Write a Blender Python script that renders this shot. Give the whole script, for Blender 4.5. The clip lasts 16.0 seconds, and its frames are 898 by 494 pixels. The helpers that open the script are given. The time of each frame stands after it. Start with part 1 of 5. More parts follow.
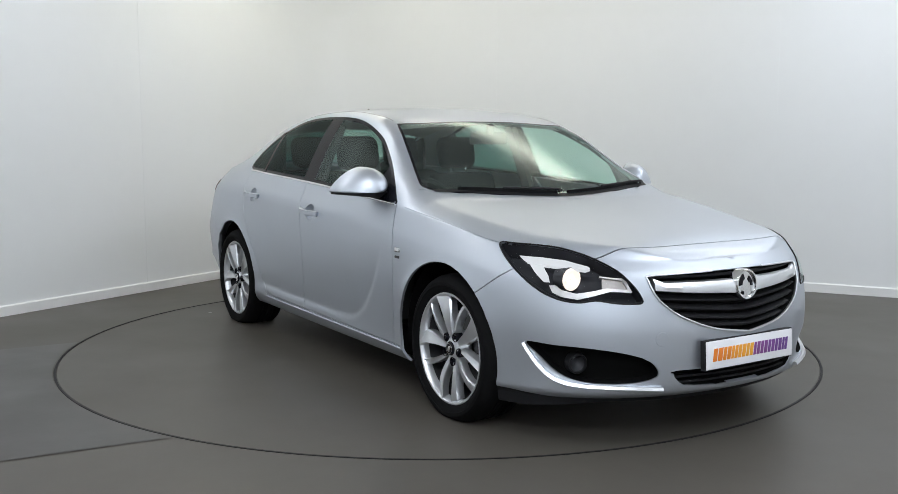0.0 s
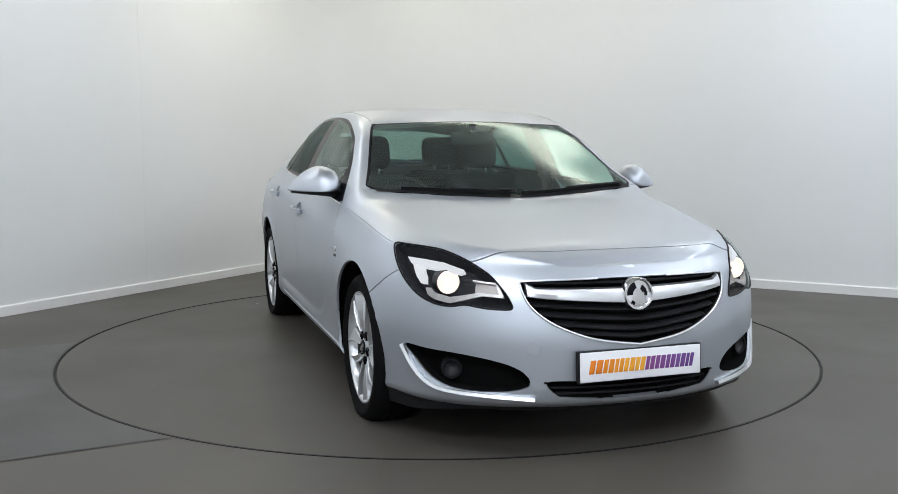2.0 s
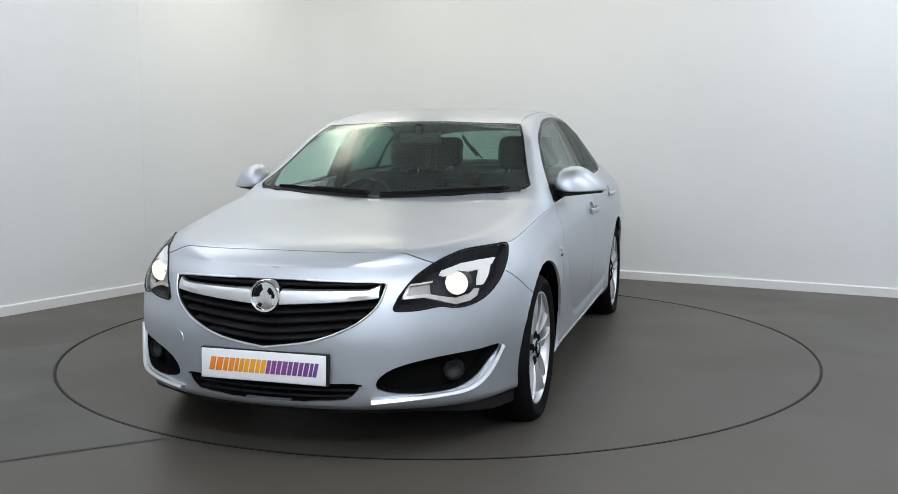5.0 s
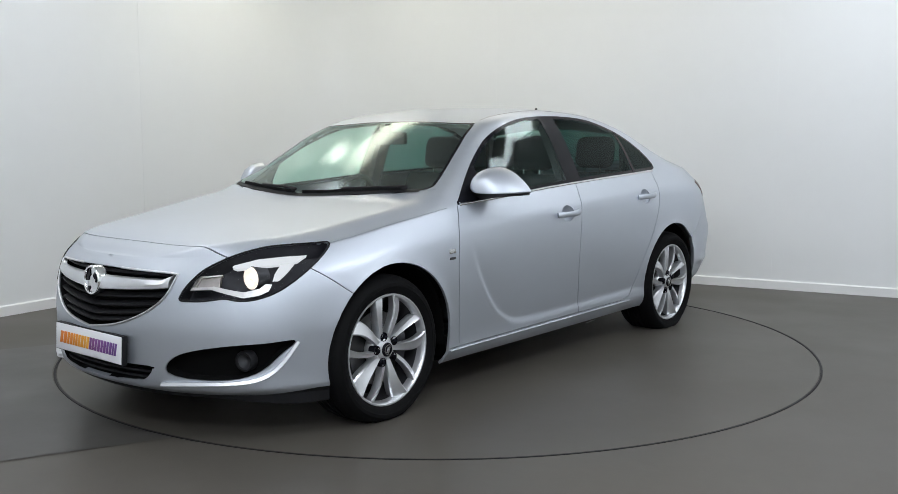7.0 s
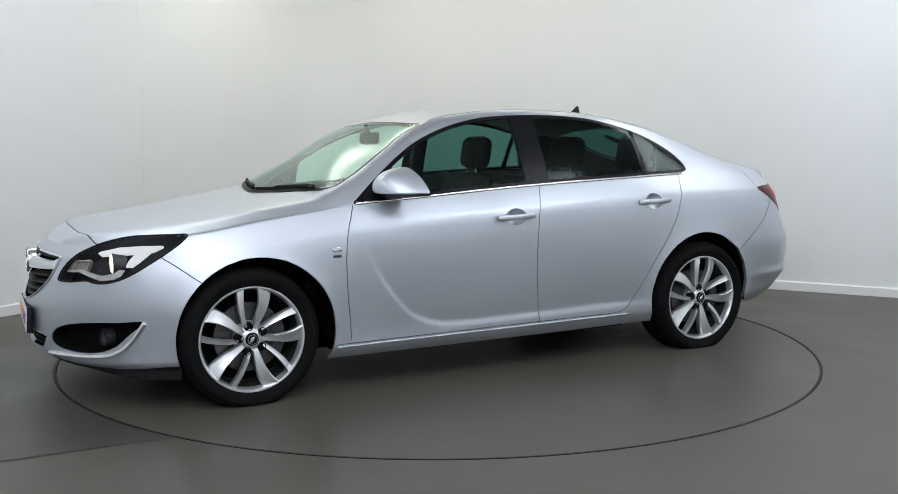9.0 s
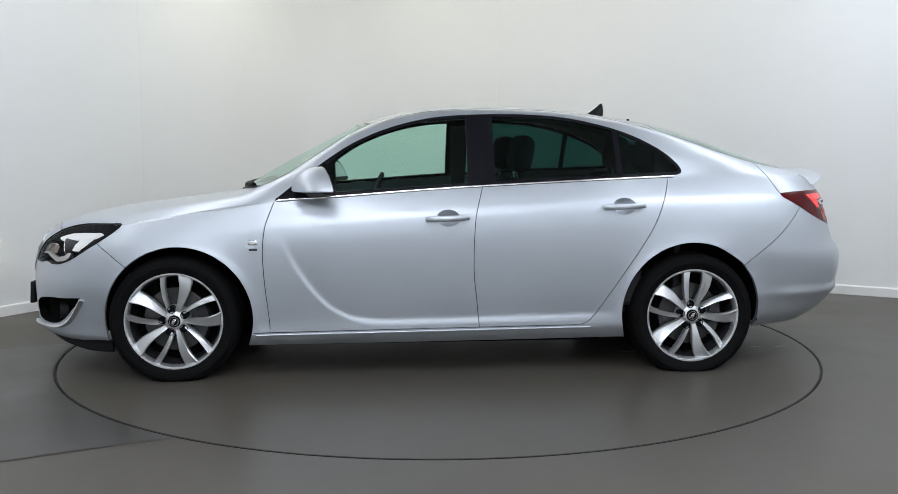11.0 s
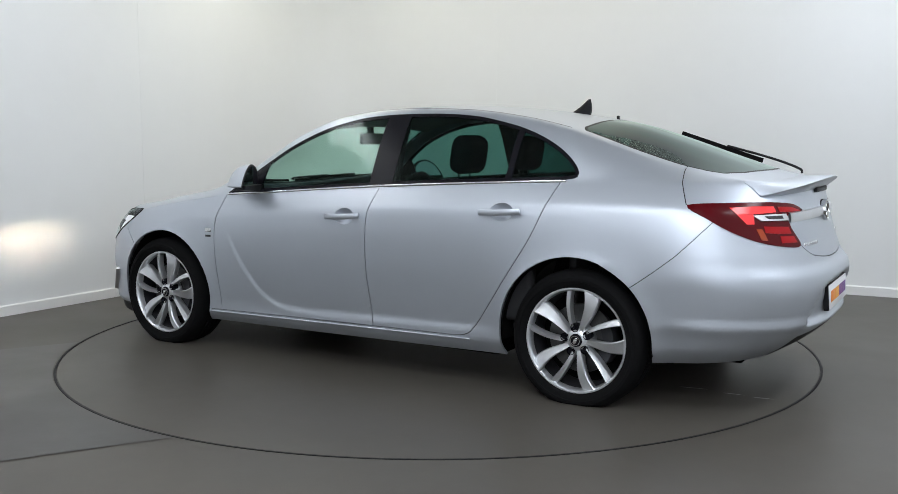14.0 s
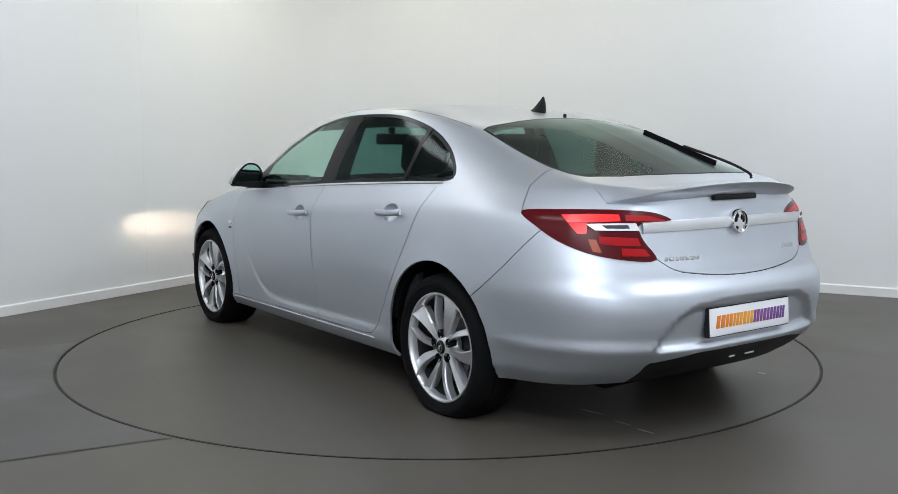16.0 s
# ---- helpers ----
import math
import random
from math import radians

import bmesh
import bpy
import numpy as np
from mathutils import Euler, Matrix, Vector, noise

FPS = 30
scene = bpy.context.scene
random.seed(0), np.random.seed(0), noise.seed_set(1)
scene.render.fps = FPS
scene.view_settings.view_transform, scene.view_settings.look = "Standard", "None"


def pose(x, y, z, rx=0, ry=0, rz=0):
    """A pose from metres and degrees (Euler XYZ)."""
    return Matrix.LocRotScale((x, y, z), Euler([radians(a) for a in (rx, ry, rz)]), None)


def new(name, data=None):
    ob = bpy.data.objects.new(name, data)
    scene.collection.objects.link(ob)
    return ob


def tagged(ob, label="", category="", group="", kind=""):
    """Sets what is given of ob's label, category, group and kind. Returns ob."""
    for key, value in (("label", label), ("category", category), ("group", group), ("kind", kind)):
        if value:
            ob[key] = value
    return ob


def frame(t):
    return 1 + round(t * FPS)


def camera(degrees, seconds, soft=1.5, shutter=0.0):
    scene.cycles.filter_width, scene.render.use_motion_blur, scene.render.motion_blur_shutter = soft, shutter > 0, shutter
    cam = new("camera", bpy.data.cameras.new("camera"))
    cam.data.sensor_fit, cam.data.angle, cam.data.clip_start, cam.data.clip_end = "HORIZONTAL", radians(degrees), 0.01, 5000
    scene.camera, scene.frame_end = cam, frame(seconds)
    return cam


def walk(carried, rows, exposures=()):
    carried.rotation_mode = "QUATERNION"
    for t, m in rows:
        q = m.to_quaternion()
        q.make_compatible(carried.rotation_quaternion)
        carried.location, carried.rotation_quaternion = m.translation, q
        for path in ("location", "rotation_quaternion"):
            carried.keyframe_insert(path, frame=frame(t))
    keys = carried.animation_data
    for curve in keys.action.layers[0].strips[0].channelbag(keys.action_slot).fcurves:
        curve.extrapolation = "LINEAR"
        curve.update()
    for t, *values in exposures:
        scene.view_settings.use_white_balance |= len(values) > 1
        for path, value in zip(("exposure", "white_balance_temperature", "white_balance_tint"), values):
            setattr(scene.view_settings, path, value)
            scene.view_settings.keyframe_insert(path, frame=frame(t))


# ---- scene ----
# Car space: x forward, y to the car's left, z up, origin on the floor midway between the axles.
from mathutils.bvhtree import BVHTree
from mathutils.interpolate import poly_3d_calc

cam = camera(51.57, 16.0, soft=0.8)
CAMERA_POSE = pose(0.0, -5.719, 1.221, 90 - 6.358, 0.045, -0.595)

# heading of the turntable in degrees, second by second
TURN = [
    (0.0, -58.06), (0.5, -59.04), (1.0, -61.70), (1.5, -65.79), (2.0, -71.66), (2.5, -77.36), (3.0, -83.58),
    (3.5, -89.32), (4.0, -95.54), (4.5, -101.26), (5.0, -107.41), (5.7, -115.4), (6.6, -125.7), (7.5, -136.02),
    (8.0, -142.01), (8.5, -147.43), (9.0, -153.42), (9.8, -162.5), (10.7, -172.7), (11.5, -181.73), (12.0, -187.77),
    (12.5, -193.52), (13.0, -199.60), (13.5, -205.34), (14.0, -211.35), (14.5, -217.06), (15.0, -223.21),
    (15.5, -228.87), (16.0, -234.95),
]
CAR_OFFSET = (0.064, 0.035)
DISC_R = 2.222
walk(cam, [(0.0, CAMERA_POSE), (16.0, CAMERA_POSE)], exposures=[(0.0, 0.0, 6500, 10.5), (16.0, 0.0, 6500, 10.5)])

# ---- light ----
world = bpy.data.worlds.new("world")
scene.world = world
world.use_nodes = True
world.node_tree.nodes["Background"].inputs[0].default_value = (0.6, 0.65, 0.7, 1)
world.node_tree.nodes["Background"].inputs[1].default_value = 0.02

CEILING_Z = 3.3
CEILING_LIGHTS = [  # metres from the far corner along the right and the left wall, size along each, watts, colour
    (1.1, 1.6, 0.4, 2.0, 17, (1.0, 0.96, 0.80)),
    (1.1, 4.4, 0.4, 2.6, 25, (0.94, 0.97, 1.0)),
    (1.1, 7.2, 0.4, 2.6, 17, (0.90, 0.95, 1.0)),
    (3.0, 1.1, 2.4, 0.4, 19, (1.0, 0.96, 0.83)),
    (5.8, 1.1, 2.4, 0.4, 33, (0.90, 0.95, 1.0)),
    (6.9, 4.0, 0.4, 2.6, 58, (0.86, 0.92, 1.0)),
    (4.4, 6.3, 2.6, 0.4, 42, (0.90, 0.95, 1.0)),
    (3.2, 8.2, 2.6, 0.4, 16, (0.86, 0.92, 1.0)),
    (6.2, 8.4, 2.2, 0.4, 100, (0.86, 0.92, 1.0)),
    # small unseen lamp, added for the bright spot high on the left wall
    (0.42, 1.9, 0.2, 0.4, 3.5, (1.0, 1.0, 0.88)),
]


# ---- materials ----
def material(name, color, rough=0.5, metal=0.0, coat=0.0, emit=None, strength=0.0, trans=0.0, ior=1.45):
    m = bpy.data.materials.new(name)
    m.use_nodes = True
    b = m.node_tree.nodes["Principled BSDF"]
    b.inputs["Base Color"].default_value = (*color, 1)
    b.inputs["Roughness"].default_value = rough
    b.inputs["Metallic"].default_value = metal
    b.inputs["Coat Weight"].default_value = coat
    b.inputs["Coat Roughness"].default_value = 0.04
    b.inputs["Transmission Weight"].default_value = trans
    b.inputs["IOR"].default_value = ior
    if emit:
        b.inputs["Emission Color"].default_value = (*emit, 1)
        b.inputs["Emission Strength"].default_value = strength
    return m


def varied(m, scale, amount, rough_amount=0.0, bump=0.0, bump_scale=None, fine=0.0, distance=0.002):
    """Noise on the colour at two scales, on the roughness and as relief."""
    nt = m.node_tree
    b = nt.nodes["Principled BSDF"]
    co = nt.nodes.new("ShaderNodeTexCoord")

    def noise_node(s, detail):
        n = nt.nodes.new("ShaderNodeTexNoise")
        n.inputs["Scale"].default_value, n.inputs["Detail"].default_value = s, detail
        nt.links.new(co.outputs["Object"], n.inputs["Vector"])
        return n

    n1, n2 = noise_node(scale, 5), noise_node(scale * 14, 4)
    base = b.inputs["Base Color"].default_value[:3]
    add = nt.nodes.new("ShaderNodeMath")
    add.operation = "MULTIPLY_ADD"
    nt.links.new(n2.outputs["Fac"], add.inputs[0])
    add.inputs[1].default_value = fine
    nt.links.new(n1.outputs["Fac"], add.inputs[2])
    ramp = nt.nodes.new("ShaderNodeMapRange")
    ramp.inputs[1].default_value, ramp.inputs[2].default_value = 0.3 + fine / 2, 0.7 + fine / 2
    ramp.inputs[3].default_value, ramp.inputs[4].default_value = 1 - amount, 1 + amount
    nt.links.new(add.outputs[0], ramp.inputs[0])
    mul = nt.nodes.new("ShaderNodeVectorMath")
    mul.operation = "SCALE"
    mul.inputs[0].default_value = base
    nt.links.new(ramp.outputs[0], mul.inputs["Scale"])
    nt.links.new(mul.outputs[0], b.inputs["Base Color"])
    if rough_amount:
        r = nt.nodes.new("ShaderNodeMapRange")
        base_r = b.inputs["Roughness"].default_value
        r.inputs[1].default_value, r.inputs[2].default_value = 0.3, 0.7
        r.inputs[3].default_value, r.inputs[4].default_value = base_r - rough_amount, base_r + rough_amount
        nt.links.new(n1.outputs["Fac"], r.inputs[0])
        nt.links.new(r.outputs[0], b.inputs["Roughness"])
    if bump:
        n3 = noise_node(bump_scale or scale * 40, 3)
        bp = nt.nodes.new("ShaderNodeBump")
        bp.inputs["Strength"].default_value, bp.inputs["Distance"].default_value = bump, distance
        nt.links.new(n3.outputs["Fac"], bp.inputs["Height"])
        nt.links.new(bp.outputs[0], b.inputs["Normal"])
    return m


PAINT = varied(material("silver_paint", (0.535, 0.570, 0.626), 0.45, 0.84, 0.35), 2.5, 0.015, bump=0.02, bump_scale=900, distance=0.0004)
PAINT.node_tree.nodes["Principled BSDF"].inputs["Coat Roughness"].default_value = 0.16
BLACK_PLASTIC = varied(material("black_plastic", (0.012, 0.012, 0.0135), 0.5), 6, 0.2, 0.06, 0.15, 300)
BLACK_PLASTIC.node_tree.nodes["Principled BSDF"].inputs["Specular IOR Level"].default_value = 0.2
GLOSS_BLACK = material("gloss_black", (0.008, 0.008, 0.011), 0.24)
GLOSS_BLACK.node_tree.nodes["Principled BSDF"].inputs["Specular IOR Level"].default_value = 0.14
SEAM = material("panel_seam", (0.02, 0.02, 0.022), 0.8)
CHROME = varied(material("chrome", (0.80, 0.80, 0.81), 0.14, 1.0), 8, 0.03, 0.03)
SATIN = varied(material("satin_chrome", (0.74, 0.75, 0.77), 0.36, 1.0), 8, 0.03, 0.04)
ALLOY = varied(material("alloy", (0.66, 0.67, 0.69), 0.34, 0.8, 0.3), 9, 0.05, 0.05)
ALLOY_DARK = material("alloy_dark", (0.05, 0.05, 0.055), 0.5, 0.4)
RUBBER = varied(material("rubber", (0.005, 0.005, 0.0054), 0.8), 10, 0.25, 0.08, 0.2, 160)
RUBBER.node_tree.nodes["Principled BSDF"].inputs["Specular IOR Level"].default_value = 0.12
CABIN = varied(material("cabin_trim", (0.022, 0.022, 0.024), 0.75), 6, 0.2, 0.05, 0.2, 200)
CLOTH = varied(material("seat_cloth", (0.020, 0.020, 0.022), 0.9), 8, 0.2, 0, 0.1, 120)
HEADLINER = varied(material("headliner", (0.45, 0.45, 0.43), 0.9), 8, 0.05)
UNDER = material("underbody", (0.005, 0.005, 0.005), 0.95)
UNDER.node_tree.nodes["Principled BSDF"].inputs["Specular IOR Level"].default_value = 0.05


def glass(name, tint, rough=0.0, ior=1.28, falloff=4.5, most=0.85):
    """A thin tinted pane: clear straight through, mirrored by its gloss."""
    m = bpy.data.materials.new(name)
    m.use_nodes = True
    nt = m.node_tree
    nt.nodes.remove(nt.nodes["Principled BSDF"])
    out = nt.nodes["Material Output"]
    tr, gl = nt.nodes.new("ShaderNodeBsdfTransparent"), nt.nodes.new("ShaderNodeBsdfGlossy")
    tr.inputs[0].default_value = (*tint, 1)
    gl.inputs[0].default_value = (0.88, 1.0, 0.97, 1)
    gl.inputs["Roughness"].default_value = 0.02 + rough
    face, mix = nt.nodes.new("ShaderNodeLayerWeight"), nt.nodes.new("ShaderNodeMixShader")
    face.inputs["Blend"].default_value = 0.5
    power, scale = nt.nodes.new("ShaderNodeMath"), nt.nodes.new("ShaderNodeMath")
    power.operation, scale.operation = "POWER", "MULTIPLY_ADD"
    power.inputs[1].default_value = falloff
    base = 1.6 * ((ior - 1) / (ior + 1)) ** 2
    scale.inputs[1].default_value, scale.inputs[2].default_value = most - base, base
    nt.links.new(face.outputs["Facing"], power.inputs[0])
    nt.links.new(power.outputs[0], scale.inputs[0])
    nt.links.new(scale.outputs[0], mix.inputs[0])
    nt.links.new(tr.outputs[0], mix.inputs[1])
    nt.links.new(gl.outputs[0], mix.inputs[2])
    nt.links.new(mix.outputs[0], out.inputs[0])
    return m


SCREEN_GLASS = glass("screen_glass", (0.72, 0.91, 0.84), 0.16, 1.62)
FRONT_GLASS = glass("front_glass", (0.70, 0.90, 0.83), 0.05, 1.26)
PRIVACY_GLASS = glass("privacy_glass", (0.10, 0.23, 0.21), 0.08, 1.26, 6.0, 0.35)
REAR_GLASS = glass("rear_glass", (0.30, 0.42, 0.39), 0.38, 1.16, 6.0, 0.8)
LENS = glass("lamp_lens", (0.95, 0.96, 0.97), 0.20, 1.04, 9.0)


# ---- building blocks ----
def part_mesh(name, me, mat, parent=None, label="", angle=40):
    me.materials.append(mat)
    me.shade_smooth()
    me.set_sharp_from_angle(angle=radians(angle))
    ob = new(name, me)
    if parent:
        ob.parent = parent
    return tagged(ob, label) if label else ob


def part(name, bm, mat, parent=None, label="", angle=40, turn=True):
    me = bpy.data.meshes.new(name)
    if turn:
        bmesh.ops.recalc_face_normals(bm, faces=bm.faces)
    bm.to_mesh(me)
    bm.free()
    return part_mesh(name, me, mat, parent, label, angle)


def box(bm, x0, x1, y0, y1, z0, z1, bevel=0.0, m=None):
    made = bmesh.ops.create_cube(bm, size=1)["verts"]
    bmesh.ops.transform(bm, verts=made, matrix=Matrix.Translation(((x0 + x1) / 2, (y0 + y1) / 2, (z0 + z1) / 2)) @ Matrix.Diagonal((x1 - x0, y1 - y0, z1 - z0, 1)))
    if bevel:
        edges = list({e for v in made for e in v.link_edges})
        made = bmesh.ops.bevel(bm, geom=edges, offset=bevel, segments=3, profile=0.5, affect="EDGES")["verts"]
    if m:
        bmesh.ops.transform(bm, verts=list(made), matrix=m)
    return made


def lathe(bm, profile, n=48, m=None, a0=0.0, a1=360.0):
    """Turn (radius, height) about the y axis; height runs along +y."""
    full = abs(a1 - a0) >= 360
    rings = []
    for k in range(n if full else n + 1):
        a = radians(a0 + (a1 - a0) * k / n)
        rings.append([bm.verts.new((r * math.cos(a), h, r * math.sin(a))) for r, h in profile])
    for k in range(n):
        p, q = rings[k], rings[(k + 1) % len(rings)]
        for i in range(len(profile) - 1):
            bm.faces.new((p[i], p[i + 1], q[i + 1], q[i]))
    bmesh.ops.remove_doubles(bm, verts=[v for r in rings for v in r], dist=1e-5)
    if m:
        bmesh.ops.transform(bm, verts=[v for r in rings for v in r if v.is_valid], matrix=m)


def slopes(x, y):
    h, d = np.diff(x), np.diff(y) / np.diff(x)
    m = np.zeros(len(x))
    for i in range(1, len(x) - 1):
        if d[i - 1] * d[i] > 0:
            w1, w2 = 2 * h[i] + h[i - 1], h[i] + 2 * h[i - 1]
            m[i] = (w1 + w2) / (w1 / d[i - 1] + w2 / d[i])
    m[0], m[-1] = d[0], d[-1]
    return m


def smooth(pairs):
    """A smooth function through (x, y) pairs that does not overshoot."""
    x, y = np.array(sorted(pairs), float).T
    m = slopes(x, y)

    def f(q):
        q = np.clip(np.asarray(q, float), x[0], x[-1])
        i = np.clip(np.searchsorted(x, q, side="right") - 1, 0, len(x) - 2)
        h = x[i + 1] - x[i]
        t = (q - x[i]) / h
        return ((1 + 2 * t) * (1 - t) ** 2 * y[i] + t * (1 - t) ** 2 * h * m[i] + t * t * (3 - 2 * t) * y[i + 1] + t * t * (t - 1) * h * m[i + 1])

    return f


def spline(points, n=12, closed=False):
    """A Catmull-Rom curve through points of any dimension."""
    p = np.array(points, float)
    k = len(p)
    out = []
    for i in range(k if closed else k - 1):
        a, b, c, d = ((p[(i - 1) % k], p[i], p[(i + 1) % k], p[(i + 2) % k]) if closed else (p[max(i - 1, 0)], p[i], p[i + 1], p[min(i + 2, k - 1)]))
        for t in np.linspace(0, 1, n, endpoint=False):
            out.append(0.5 * (2 * b + (c - a) * t + (2 * a - 5 * b + 4 * c - d) * t * t + (3 * b - a - 3 * c + d) * t ** 3))
    if not closed:
        out.append(p[-1])
    return np.array(out)


def sweep(bm, path, section, up=(0, 0, 1), cap=True):
    """A closed section (across, upward) along a 3D path."""
    path = [Vector(p) for p in path]
    rings = []
    for i, p in enumerate(path):
        d = (path[min(i + 1, len(path) - 1)] - path[max(i - 1, 0)]).normalized()
        side = d.cross(Vector(up)).normalized()
        top = side.cross(d)
        rings.append([bm.verts.new(p + side * a + top * b) for a, b in section])
    n = len(section)
    for r, q in zip(rings, rings[1:]):
        for i in range(n):
            bm.faces.new((r[i], r[(i + 1) % n], q[(i + 1) % n], q[i]))
    if cap:
        bm.faces.new(rings[0])
        bm.faces.new(rings[-1])


def round_section(rx, ry, n=10):
    return [(rx * math.cos(2 * math.pi * i / n), ry * math.sin(2 * math.pi * i / n)) for i in range(n)]


def tube(name, points, r, mat, parent, label="", n=8, sides=8):
    bm = bmesh.new()
    sweep(bm, spline(points, n), round_section(r, r, sides))
    return part(name, bm, mat, parent, label)


def inside_distance(poly, px, py):
    """Signed distance to a closed polygon, positive inside."""
    a = np.asarray(poly, float)
    b = np.roll(a, -1, 0)
    dist = np.full(px.shape, 1e9)
    odd = np.zeros(px.shape, bool)
    for (x0, y0), (x1, y1) in zip(a, b):
        dx, dy = x1 - x0, y1 - y0
        t = np.clip(((px - x0) * dx + (py - y0) * dy) / max(dx * dx + dy * dy, 1e-12), 0, 1)
        dist = np.minimum(dist, (px - x0 - t * dx) ** 2 + (py - y0 - t * dy) ** 2)
        if y0 != y1:
            odd ^= ((y0 > py) != (y1 > py)) & (px < dx * (py - y0) / dy + x0)
    return np.where(odd, 1, -1) * np.sqrt(dist)


def line_distance(pts, px, py):
    """Distance to an open polyline, positive on its left."""
    a = np.asarray(pts, float)
    best, sign = np.full(px.shape, 1e9), np.zeros(px.shape)
    for i in range(len(a) - 1):
        (x0, y0), (x1, y1) = a[i], a[i + 1]
        dx, dy = x1 - x0, y1 - y0
        t = ((px - x0) * dx + (py - y0) * dy) / (dx * dx + dy * dy)
        t = np.clip(t, -9 if i == 0 else 0, 9 if i == len(a) - 2 else 1)
        d = (px - x0 - t * dx) ** 2 + (py - y0 - t * dy) ** 2
        s = np.sign(dx * (py - y0) - dy * (px - x0))
        near = d < best - 1e-12
        best, sign = np.where(near, d, best), np.where(near, s, sign)
    return sign * np.sqrt(best)


# ---- the room: floor, walls with a rounded corner, ceiling ----
FLOOR_MAT = varied(material("grey_vinyl", (0.0815, 0.0740, 0.0625), 0.38), 0.9, 0.07, 0.06, 0.05, 60, fine=0.35)
PATCH_MAT = varied(material("dark_vinyl", (0.055, 0.0515, 0.047), 0.36), 1.4, 0.10, 0.07, 0.05, 60, fine=0.4)
FLOOR_MAT.node_tree.nodes["Principled BSDF"].inputs["Specular IOR Level"].default_value = 0.25
WALL_MAT = varied(material("white_wall", (0.82, 0.835, 0.84), 0.6), 0.6, 0.02, 0.05, 0.05, 40, fine=0.2)
SKIRT_MAT = varied(material("white_skirting", (0.84, 0.84, 0.84), 0.45), 2, 0.03)
DRIP_GLINT_MAT = varied(material("pale_scuff", (0.42, 0.42, 0.41), 0.5), 30, 0.3, 0.1)
CEIL_MAT = varied(material("white_ceiling", (0.84, 0.84, 0.83), 0.8), 1, 0.02)

CORNER = Vector((-1.12, 4.16, 0))
LEFT_DIR = Vector((-0.862, -1.44, 0)).normalized()
RIGHT_DIR = Vector((0.875, -0.482, 0)).normalized()


def room_outline():
    """Inner face of the walls, from the left wall's end round the corner and the rest of the studio."""
    bend = 0.75
    a, b = CORNER + LEFT_DIR * bend, CORNER + RIGHT_DIR * bend
    arc = [a.lerp(CORNER, t).lerp(CORNER.lerp(b, t), t) for t in np.linspace(0, 1, 15)]
    left_end, right_end = CORNER + LEFT_DIR * 9.2, CORNER + RIGHT_DIR * 7.6
    back = right_end + (left_end - CORNER)
    return left_end, arc, right_end, back


